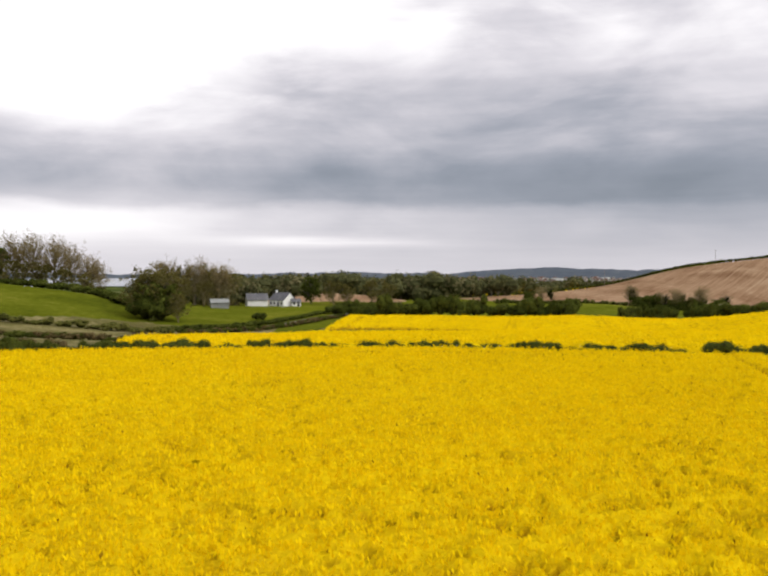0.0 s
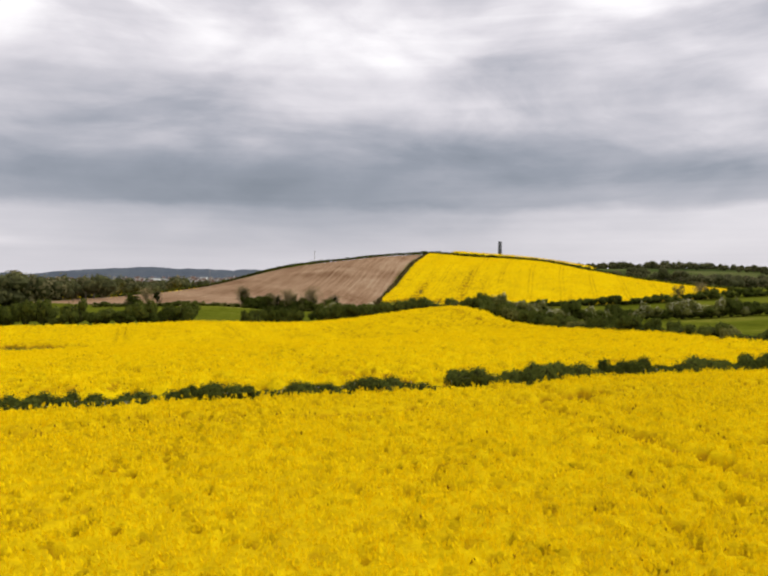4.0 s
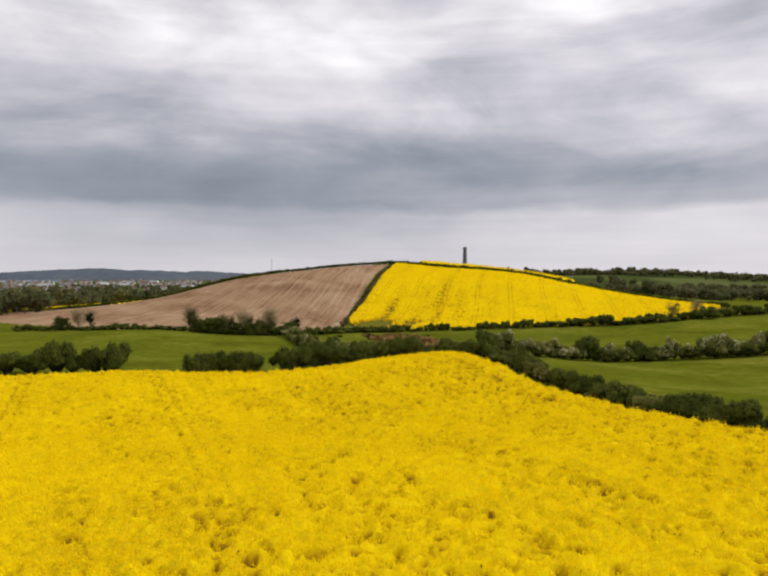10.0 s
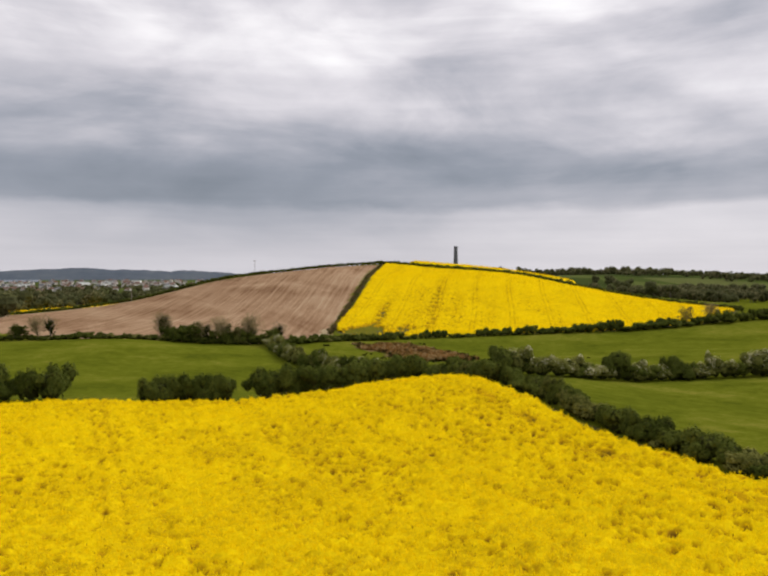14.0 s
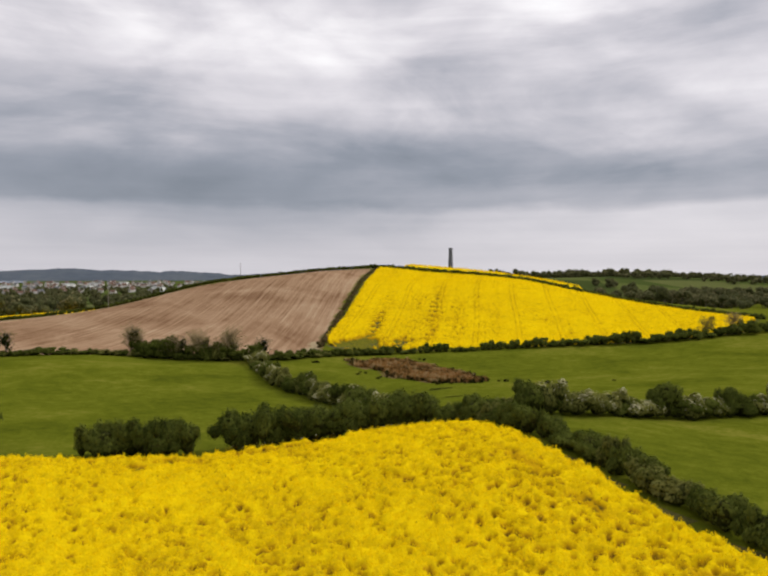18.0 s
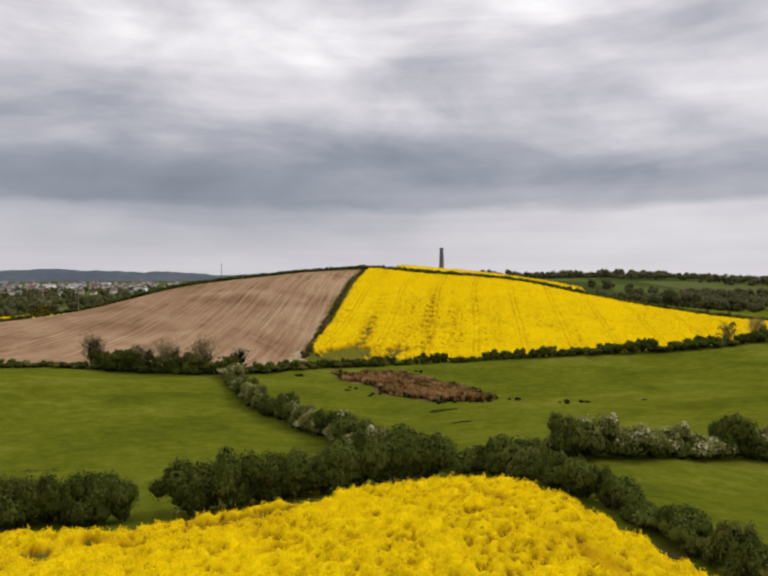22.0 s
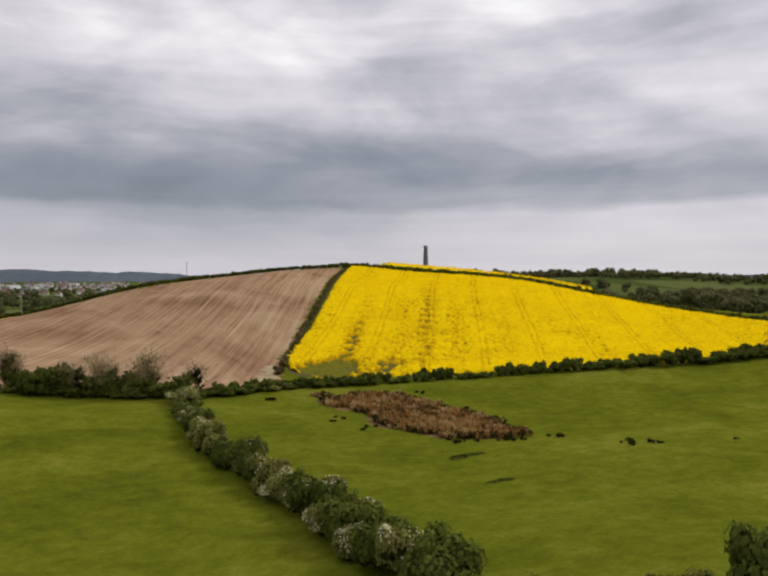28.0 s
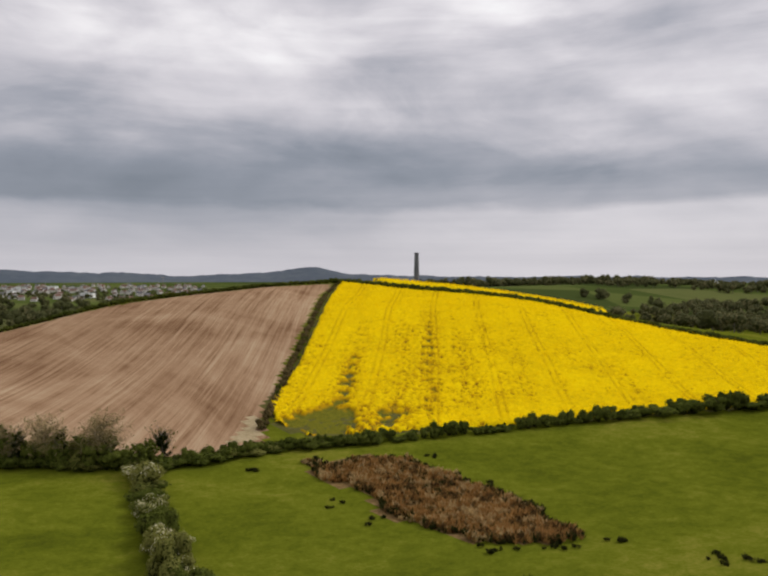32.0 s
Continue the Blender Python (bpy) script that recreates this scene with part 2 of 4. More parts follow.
def canopy_material():
    """The closed top of a flowering crop: blossom with olive gaps where stems show, browned to paint their shade too.
    """
    m, n = material("rapeseed_canopy", 1.0, 0.0)
    p = position(n)
    a, b, c = n.noise(p, 0.06, 4.0, 0.6, 0.5), n.noise(p, 0.5, 4.0, 0.65, 0.6), n.noise(p, 3.2, 4.0, 0.7)
    v = n.math("ADD", n.math("MULTIPLY", a, 0.25), n.math("ADD", n.math("MULTIPLY", b, 0.4), n.math("MULTIPLY", c, 0.35)))
    bloom = n.ramp(v, [(0.34, (0.40, 0.25, 0.006)), (0.44, (0.65, 0.45, 0.005)), (0.53, (0.79, 0.575, 0.004)), (0.68, (0.88, 0.66, 0.005))])
    thin = n.add("ShaderNodeAttribute")
    thin.attribute_name = "bare"
    stems = n.ramp(c, [(0.35, (0.085, 0.042, 0.008)), (0.65, (0.25, 0.135, 0.010))])
    sparse = n.add("ShaderNodeAttribute")
    sparse.attribute_name = "sparse"
    stems = n.mix(n.math("MULTIPLY", sparse.outputs["Fac"], 0.85, True), stems, n.ramp(c, [(0.35, (0.075, 0.088, 0.013)), (0.65, (0.19, 0.19, 0.02))]))
    # Brown in the openings stands for stems and for the shade between heads.
    gap_brown = n.mix(n.math("MULTIPLY", thin.outputs["Fac"], 2.0, True), bloom, (0.50, 0.29, 0.005))
    n.link(n.mix(n.math("SUBTRACT", n.math("MULTIPLY", thin.outputs["Fac"], 2.0), 0.9, True), gap_brown, stems), n.shader.inputs["Base Color"])
    bump(n, n.math("ADD", b, c), 0.7, 0.3)
    return m


M_GRASS = grass_material()
M_SOIL = plough_material()
M_FAR = far_fields_material()
M_CANOPY = canopy_material()
M_FLOOR = two_scale("crop_floor", (0.05, 0.05, 0.012), (0.09, 0.085, 0.02), (0.13, 0.115, 0.035), 0.3, 2.0)
M_ROUGH = two_scale("rough_grass", (0.075, 0.062, 0.022), (0.135, 0.122, 0.036), (0.33, 0.27, 0.14), 0.075, 0.7, relief=0.6, reach=0.4)
M_DIRT = two_scale("headland_soil", (0.22, 0.17, 0.09), (0.33, 0.26, 0.15), (0.42, 0.35, 0.22), 0.2, 1.2)
M_BLOSSOM = leaf_material("rapeseed_blossom", (0.76, 0.54, 0.003), (0.95, 0.74, 0.006), 0.3)
M_STEM = leaf_material("rapeseed_stem", (0.17, 0.085, 0.008), (0.46, 0.29, 0.010), 0.2)
M_HEDGE = leaf_material("hedge_leaf", (0.038, 0.052, 0.009), (0.138, 0.158, 0.030), 0.25)
# Dark colour of the bush cores paints the shade behind the leaves.
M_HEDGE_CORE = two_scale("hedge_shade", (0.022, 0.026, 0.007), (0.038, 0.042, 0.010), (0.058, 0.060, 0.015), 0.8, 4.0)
M_LEAF_PALE = leaf_material("spring_leaf", (0.088, 0.080, 0.020), (0.215, 0.19, 0.060), 0.35)
M_BUD = leaf_material("opening_buds", (0.20, 0.155, 0.07), (0.38, 0.30, 0.15), 0.4)
M_MAY = leaf_material("hawthorn_blossom", (0.44, 0.41, 0.22), (0.74, 0.69, 0.44), 0.3)
M_HAW = leaf_material("hawthorn_leaf", (0.066, 0.082, 0.014), (0.28, 0.27, 0.075), 0.3)
M_TWIG = two_scale("pale_twigs", (0.13, 0.105, 0.055), (0.20, 0.165, 0.09), (0.29, 0.245, 0.15), 1.5, 9.0)
M_BRACKEN = leaf_material("brown_bracken", (0.085, 0.062, 0.024), (0.20, 0.15, 0.065), 0.2)
M_WOOD_LEAF = leaf_material("woodland_leaf", (0.058, 0.064, 0.024), (0.140, 0.140, 0.056), 0.25)
M_WOOD_PALE = leaf_material("woodland_spring_leaf", (0.10, 0.094, 0.042), (0.21, 0.19, 0.09), 0.3)
# Darker green for crown lumps: shade between sprays, put into the colour.
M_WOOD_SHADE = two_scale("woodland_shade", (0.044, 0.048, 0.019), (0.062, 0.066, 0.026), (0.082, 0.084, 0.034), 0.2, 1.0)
M_TOWN = two_scale("town_render", (0.36, 0.33, 0.30), (0.52, 0.49, 0.46), (0.68, 0.66, 0.63), 0.02, 0.5)
M_IVY = leaf_material("ivy_leaf", (0.014, 0.020, 0.006), (0.040, 0.050, 0.012), 0.15)
# Rush litter, darkened to paint the shade under the tufts.
M_LITTER = two_scale("rush_litter", (0.075, 0.046, 0.018), (0.14, 0.088, 0.034), (0.24, 0.16, 0.07), 0.3, 1.8)
M_PARSLEY = leaf_material("white_umbels", (0.5, 0.5, 0.38), (0.75, 0.74, 0.62), 0.3)
M_BARK = two_scale("bark", (0.07, 0.06, 0.045), (0.13, 0.115, 0.09), (0.20, 0.18, 0.15), 1.5, 9.0)
M_RUSH = leaf_material("dry_rush", (0.22, 0.112, 0.034), (0.42, 0.235, 0.080), 0.2)
M_STRAW = leaf_material("bleached_rush", (0.34, 0.225, 0.09), (0.54, 0.39, 0.18), 0.2)
# Dark brown tufts paint the shadows between the rush clumps.
M_DULL = leaf_material("shadow_brown_rush", (0.055, 0.036, 0.014), (0.13, 0.082, 0.032), 0.2)
M_RUSH_DARK = leaf_material("green_rush", (0.018, 0.022, 0.006), (0.055, 0.055, 0.016), 0.15)
M_SEDGE = leaf_material("sedge_blade", (0.040, 0.050, 0.010), (0.085, 0.095, 0.018), 0.2)
M_STONE = two_scale("weathered_stone", (0.10, 0.10, 0.105), (0.155, 0.155, 0.16), (0.21, 0.21, 0.215), 0.25, 1.4)
M_WHITE = two_scale("white_render", (0.76, 0.76, 0.74), (0.83, 0.83, 0.81), (0.87, 0.87, 0.86), 0.5, 3.0)
M_SLATE = two_scale("slate_roof", (0.09, 0.09, 0.10), (0.14, 0.14, 0.15), (0.19, 0.19, 0.20), 0.5, 3.0)
M_TILE = two_scale("brown_tile_roof", (0.11, 0.07, 0.055), (0.17, 0.105, 0.08), (0.22, 0.14, 0.11), 0.5, 3.0)
M_GLASS = two_scale("window_glass", (0.02, 0.024, 0.03), (0.03, 0.035, 0.042), (0.05, 0.055, 0.06), 0.5, 2.0, rough=0.15, spec=0.5)
M_WOOD = two_scale("pole_wood", (0.18, 0.15, 0.12), (0.27, 0.235, 0.19), (0.35, 0.31, 0.26), 1.0, 8.0)
M_GRAVEL = two_scale("lane_gravel", (0.09, 0.092, 0.055), (0.135, 0.13, 0.085), (0.19, 0.18, 0.13), 0.2, 1.6)
# Blue-grey base colour carries the haze of distance.
M_HILL = two_scale("haze_blue_hill", (0.060, 0.076, 0.098), (0.080, 0.096, 0.118), (0.105, 0.120, 0.132), 0.004, 0.02)
M_WATER, _wn = material("lough_water", 0.18, 0.5)
_wn.shader.inputs["Base Color"].default_value = (0.10, 0.125, 0.15, 1)
bump(_wn, _wn.noise(_wn.mapped(position(_wn), (0.05, 0.2, 1)), 1.0, 4.0), 0.15, 0.4)
M_TIN = two_scale("grey_sheeting", (0.20, 0.21, 0.20), (0.27, 0.28, 0.27), (0.34, 0.35, 0.34), 0.3, 3.0, rough=0.5)


# ---- lie of the land ----
KNOLLS = []


def knoll(x, y, width, height):
    KNOLLS.append((x, y, width, height))


knoll(0, 0, 80, 3.2)
knoll(5, 70, 45, 0.4)
knoll(55, 60, 45, -0.7)
knoll(-60, 60, 60, -3.0)
knoll(108, 196, 22, 5.1)
knoll(95, 140, 30, 1.9)
knoll(62, 195, 30, -1.9)
knoll(20, 190, 50, -1.7)
knoll(75, 165, 28, -2.2)
knoll(150, 180, 45, -3.0)
knoll(85, 240, 28, -1.5)
knoll(118, 222, 22, 0.5)
knoll(140, 300, 55, -4.7)
knoll(190, 330, 45, -2.0)
knoll(90, 380, 60, 0.6)
knoll(240, 320, 45, -2.2)
knoll(300, 300, 60, -4.5)
knoll(310, 540, 70, 17.9)
knoll(320, 505, 35, -8.1)
knoll(275, 565, 35, -0.3)
knoll(345, 450, 60, 8.1)
knoll(365, 450, 24, 2.9)
knoll(350, 495, 24, 5.6)
knoll(335, 535, 26, 5.2)
knoll(225, 615, 28, 5.9)
knoll(240, 500, 60, 5.4)
knoll(190, 430, 45, 0.4)
knoll(270, 410, 45, 3.1)
knoll(170, 590, 60, 3.9)
knoll(380, 380, 60, 4.1)
knoll(300, 620, 90, 12.6)
knoll(-145, 278, 42, 5.4)
knoll(-190, 270, 50, 6.8)
knoll(560, 780, 140, 23.5)
knoll(330, 160, 120, -0.2)
knoll(600, 400, 200, 6.4)
knoll(830, 740, 130, 16.9)
knoll(0, 450, 150, -2.8)
knoll(-60, 200, 60, -6.4)
knoll(90, 650, 100, -1.0)
knoll(-150, 100, 120, 5.8)
knoll(838, 1042, 150, 11)
knoll(970, 907, 150, 9)
knoll(1090, 736, 150, 11)
knoll(1180, 560, 150, 12)
knoll(1040, 1040, 200, 5)
knoll(-34, 432, 26, 6.0)
knoll(56, 222, 18, 2.1)
knoll(20, 232, 18, -1.0)
knoll(143, 222, 15, 2.4)
knoll(92, 352, 20, 2.2)
knoll(130, 380, 16, -1.6)
knoll(97, 112, 22, -0.8)


def land(x, y):
    """Height of the ground."""
    x, y = np.asarray(x, float), np.asarray(y, float)
    z = -14 + 14 * np.exp(-((x - 50) ** 2 + (y - 100) ** 2) / (2 * 420**2))
    for kx, ky, w, h in KNOLLS:
        z = z + h * np.exp(-((x - kx) ** 2 + (y - ky) ** 2) / (2 * w * w))
    return z


def at(x, y, up=0.0):
    return Vector((x, y, float(land(x, y)) + up))


def inside(poly, x, y):
    """Signed distance to the polygon's outline, positive inside."""
    x, y = np.asarray(x, float), np.asarray(y, float)
    best, odd = np.full(x.shape, 1e9), np.zeros(x.shape, bool)
    for (ax, ay), (bx, by) in zip(poly, poly[1:] + poly[:1]):
        dx, dy = bx - ax, by - ay
        k = np.clip(((x - ax) * dx + (y - ay) * dy) / (dx * dx + dy * dy), 0, 1)
        best = np.minimum(best, np.hypot(x - ax - k * dx, y - ay - k * dy))
        if ay != by:
            cross = (ay > y) != (by > y)
            odd ^= cross & (x < dx * (y - ay) / dy + ax)
    return np.where(odd, best, -best)


FIELD_NEAR = [(-130, -70), (150, -70), (150, 65), (95, 68.5), (45, 73), (27, 74.5), (6, 76.5), (-33, 80), (-75, 85), (-130, 92)]
FIELD_MOUND = [(-33, 84), (6, 80.5), (27, 78.5), (45, 77), (93, 73), (95, 118), (96.5, 134), (103, 162), (111.5, 192), (116, 206), (113.5, 214), (109, 219.5), (101, 224.5), (93, 226.3), (86, 227), (79, 229.5), (64, 237), (43, 249), (29, 254), (0, 260), (-16, 262), (-19, 240), (-21, 204), (-36, 166), (-40, 118)]
FIELD_HILL = [(191, 392), (187, 378), (188, 367), (218, 354), (246, 344.5), (301, 324), (345, 313), (385, 330), (373, 358), (362, 397), (352, 428), (340, 470), (325, 510), (313, 540), (290, 514), (249, 460), (215, 418)]
FIELD_BEYOND = [(329, 527), (335, 508), (349, 468), (362, 428), (380, 430), (372, 480), (350, 545), (342, 556)]
FIELD_OVER = [(150, 660), (60, 672), (50, 712), (160, 712), (172, 668)]
PLOUGHED = [(90, 400), (109, 394), (120, 388.5), (133, 379.5), (146, 368), (154, 364), (176, 364), (183, 379), (211, 420), (245, 463), (286, 517), (309, 542), (240, 583), (162, 616), (80, 650), (40, 600), (60, 500)]
RUSH_BED = [(178, 351), (191, 349), (198, 344), (198, 330), (197.5, 319), (193, 303), (189.5, 292), (184, 292), (177, 299), (175, 310), (173, 321), (178, 331), (175, 341)]
BARE_CORNER = [(169, 371), (174, 369.5), (180, 374), (186, 385), (183, 387), (176, 377)]
PLOUGHED_WEST = [(-72, 392), (2, 392), (8, 470), (-88, 470)]
ROUGH_WEST = [(-130, 96), (-40, 90), (-44, 118), (-40, 166), (-26, 204), (-40, 225), (-75, 232), (-130, 205), (-170, 150)]


def mesh_of(name, verts, faces, mats, smooth=False, which=None):
    """A mesh from arrays: faces all have the same number of corners."""
    verts, faces = np.asarray(verts, np.float32), np.asarray(faces, np.int32)
    me = bpy.data.meshes.new(name)
    k = faces.shape[1]
    me.vertices.add(len(verts))
    me.vertices.foreach_set("co", verts.ravel())
    me.loops.add(faces.size)
    me.loops.foreach_set("vertex_index", faces.ravel())
    me.polygons.add(len(faces))
    me.polygons.foreach_set("loop_start", np.arange(len(faces), dtype=np.int32) * k)
    me.polygons.foreach_set("loop_total", np.full(len(faces), k, np.int32))
    for m in mats:
        me.materials.append(m)
    if which is not None:
        me.polygons.foreach_set("material_index", np.asarray(which, np.int32))
    me.polygons.foreach_set("use_smooth", np.full(len(faces), smooth))
    me.update(calc_edges=True)
    return me


def grid_faces(nx, ny):
    i = (np.arange(ny - 1)[:, None] * nx + np.arange(nx - 1)[None, :]).ravel()
    return np.stack([i, i + 1, i + nx + 1, i + nx], 1)


def steps(lo, hi, step, reach):
    """Even steps from lo to hi, growing outside to the reach."""
    core = list(np.arange(lo, hi + 1e-6, step))
    d, up, down = step, [core[-1]], [core[0]]
    while up[-1] < reach:
        d *= 1.13
        up.append(up[-1] + d)
        if down[-1] > -reach:
            down.append(down[-1] - d)
    return np.array(down[:0:-1] + core + up[1:])


def value_noise(x, y, scale, seed):
    """Smooth noise from -1 to 1."""
    rng = np.random.RandomState(seed)
    table = rng.uniform(-1, 1, (256, 256))
    u, v = np.asarray(x) / scale, np.asarray(y) / scale
    i, j = np.floor(u).astype(int), np.floor(v).astype(int)
    a, b = u - i, v - j
    a, b = a * a * (3 - 2 * a), b * b * (3 - 2 * b)
    t = lambda p, q: table[p % 256, q % 256]
    return (t(i, j) * (1 - a) + t(i + 1, j) * a) * (1 - b) + (t(i, j + 1) * (1 - a) + t(i + 1, j + 1) * a) * b


def build_ground():
    xs, ys = steps(-160, 420, 2.5, 4600), steps(-60, 700, 2.5, 4600)
    x, y = np.meshgrid(xs, ys)
    z = land(x, y) + 0.10 * value_noise(x, y, 7.0, 3) + 0.18 * value_noise(x, y, 23.0, 4)
    f = grid_faces(len(xs), len(ys))
    v = np.stack([x.ravel(), y.ravel(), z.ravel()], 1)
    c = v[f].mean(1)
    which = np.zeros(len(f), int)
    far = (np.hypot(c[:, 0] - 150, c[:, 1] - 250) > 520) & ~((c[:, 0] < 0) & (np.hypot(c[:, 0], c[:, 1]) < 420))
    which[far] = 4
    which[inside(PLOUGHED, c[:, 0], c[:, 1]) > 0] = 1
    which[inside(PLOUGHED_WEST, c[:, 0], c[:, 1]) > 0] = 1
    which[inside(ROUGH_WEST, c[:, 0], c[:, 1]) + 8 * value_noise(c[:, 0], c[:, 1], 18, 9) > 0] = 3
    which[inside(RUSH_BED, c[:, 0], c[:, 1]) > -0.5] = 5
    which[inside(BARE_CORNER, c[:, 0], c[:, 1]) > 0] = 6
    for poly in (FIELD_NEAR, FIELD_MOUND, FIELD_HILL, FIELD_BEYOND, FIELD_OVER):
        which[inside(poly, c[:, 0], c[:, 1]) > -1.5] = 2
    tagged(new("ground", mesh_of("ground", v, f, [M_GRASS, M_SOIL, M_FLOOR, M_ROUGH, M_FAR, M_LITTER, M_DIRT], True, which)), "rolling farmland of pasture, bare soil and crop", "ground", kind="structure")


build_ground()


# ---- flowering crop ----
def tram_mask(x, y, angle, spacing, shift, depth, gauge=1.9, half=0.35):
    """Depth of the wheel tracks that run along the angle (degrees from +y to +x)."""
    a = math.radians(angle)
    across = x * math.cos(a) - y * math.sin(a) + 1.2 * value_noise(x, y, 60.0, 21) - shift
    near = np.abs(across - spacing * np.round(across / spacing))
    broken = np.clip(0.75 + 0.8 * value_noise(x, y, 5.0, 22), 0.1, 1)
    return depth * broken * np.clip(1.5 - np.abs(near - gauge / 2) / half, 0, 1)


def holes(x, y, spacing, angle, stretch, density, seed):
    """Ragged openings strewn along drill rows: 1 inside one, 0 outside. density: the share of places that have one."""
    a = math.radians(angle)
    u, w = (x * math.cos(a) - y * math.sin(a)) / spacing, (x * math.sin(a) + y * math.cos(a)) / (spacing * stretch)
    rng = np.random.RandomState(seed)
    jx, jy, size, luck = rng.uniform(0.15, 0.85, (128, 128)), rng.uniform(0.1, 0.9, (128, 128)), rng.uniform(0.16, 0.36, (128, 128)), rng.rand(128, 128)
    i, j = np.floor(u).astype(int), np.floor(w).astype(int)
    fray = 0.45 * value_noise(x, y, 0.22 * spacing, seed + 1) + 0.3 * value_noise(x, y, 0.5 * spacing, seed + 2)
    best = np.zeros(np.shape(x))
    for di in (-1, 0, 1):
        for dj in (-1, 0, 1):
            p, q = (i + di) % 128, (j + dj) % 128
            d = np.hypot(u - i - di - jx[p, q], w - j - dj - jy[p, q])
            r = size[p, q] * np.clip((density - luck[p, q]) * 3 + 0.2, 0, 1) + 1e-4
            best = np.maximum(best, np.clip((1.1 - d / r + fray) * 2.0, 0, 1))
    return best


def crop_field(label, poly, step, tall, per_m2, size, tram, seed=1, box=None, near=None, pits=(2.3, -35, 0.8, 0.5), rough=0.15, dark=0.8, upright=(0.0, 0.8), gauge=1.9, headland=(7.5, 0.0), weak=(), bands=None, slim=0.24, bald_at=0.45, between=0.0):
    """A crop: a closed, uneven canopy and flower heads standing out of it. pits: spacing, angle, stretch and share of
    the openings;
    weak: spots (x, y, width, amount) where it grew thin; bands: angle, width and amount of thinner strips; between: how
    far the brown of stems and painted shade shows between the flower heads."""
    px, py = [p[0] for p in poly], [p[1] for p in poly]
    x0, x1, y0, y1 = box or (min(px), max(px), min(py), max(py))
    xs, ys = np.arange(x0, x1 + step, step), np.arange(y0, y1 + step, step)
    x, y = np.meshgrid(xs, ys)
    half = 0.35 if step < 0.7 else 0.42

    def height(x, y):
        edge = inside(poly, x, y) + 0.6 * value_noise(x, y, 2.5, seed)
        rise = np.clip(edge / 0.9 + 0.25, 0, 1)
        poor = np.zeros(np.shape(x))
        for wx, wy, ww, wa in weak:
            poor = poor + wa * np.exp(-((x - wx) ** 2 + (y - wy) ** 2) / (2 * ww * ww))
        share = pits[3] + 0.30 * value_noise(x, y, 9.0, seed + 5) + 0.22 * value_noise(x, y, 31.0, seed + 4) + 0.8 * poor
        if bands:
            ca, sa = math.cos(math.radians(bands[0])), math.sin(math.radians(bands[0]))
            share = share + bands[2] * value_noise(x * ca - y * sa, (x * sa + y * ca) * 0.05, bands[1], seed + 10)
        pit = holes(x, y, *pits[:3], share, seed + 20)
        cleft = np.abs(value_noise(x, y, 0.7 * pits[0], seed + 11) + 0.45 * value_noise(x, y, 0.3 * pits[0], seed + 12))
        cleft = np.clip(1.25 - cleft / 0.16, 0, 1) * np.clip(1.6 * (np.minimum(share, 0.75) - 0.45) + 1.2 * value_noise(x, y, 1.1 * pits[0], seed + 13), 0, 1)
        pit = np.maximum(pit, cleft)
        puff = value_noise(x, y, 0.55 * pits[0], seed + 1) + 0.5 * value_noise(x, y, 0.25 * pits[0], seed + 2)
        bald = np.clip((poor - bald_at + 0.5 * value_noise(x, y, 1.6, seed + 6)) * 2, 0, 1)
        track = tram_mask(x, y, *tram, gauge, half)
        turn_row = headland[1] * np.clip(1.5 - np.abs(edge - headland[0] - 0.8 * value_noise(x, y, 9.0, seed + 7)) / 0.9, 0, 1) * np.clip(0.6 + value_noise(x, y, 6.0, seed + 8), 0, 1)
        lost = np.clip(np.maximum(np.maximum(dark * pit, bald), np.maximum(track, turn_row)), 0, 1)
        return edge, rise * (tall + rough * puff + 0.18 * value_noise(x, y, 14.0, seed + 3) - tall * (0.45 * lost + 0.4 * bald)), lost, np.maximum(bald, turn_row)

    edge, h, lost, sparse = height(x, y)
    z = land(x, y) + h - 0.14
    f = grid_faces(len(xs), len(ys))
    f = f[(edge.ravel() > -0.6 * step)[f].all(1)]
    used, f2 = np.unique(f, return_inverse=True)
    v = np.stack([x.ravel(), y.ravel(), z.ravel()], 1)[used]
    me = mesh_of("rapeseed_crop", v, f2.reshape(-1, 4), [M_CANOPY], True)
    me.attributes.new("bare", "FLOAT", "POINT").data.foreach_set("value", np.maximum(lost, between).ravel()[used].astype(np.float32))
    me.attributes.new("sparse", "FLOAT", "POINT").data.foreach_set("value", sparse.ravel()[used].astype(np.float32))
    root = tagged(new("rapeseed_crop", me), label, "crop", kind="stuff")
    # flower heads, crowded together on the puffs and missing from the openings
    rng = np.random.RandomState(seed + 50)
    n = int((x1 - x0) * (y1 - y0) * per_m2)
    tx, ty = rng.uniform(x0, x1, n), rng.uniform(y0, y1, n)
    close = np.ones(n)
    if near:
        close = np.clip(1.25 - np.hypot(tx - near[0], ty - near[1]) / near[2], 0.3, 1)
        ok = rng.rand(n) < close
        tx, ty, close = tx[ok], ty[ok], close[ok]
    e, th, tl, _ = height(tx, ty)
    ok = (e > 0.1) & (rng.rand(len(tx)) > tl * 2.0) & (rng.rand(len(tx)) < 0.75 + 1.6 * (th - np.median(th)))
    tx, ty, th, tl, close = tx[ok], ty[ok], th[ok], tl[ok], close[ok]
    n = len(tx)
    s = size * rng.uniform(0.55, 1.4, n) / close**0.3
    tz = land(tx, ty) + th - 0.12 + rng.normal(0, 0.06, n)
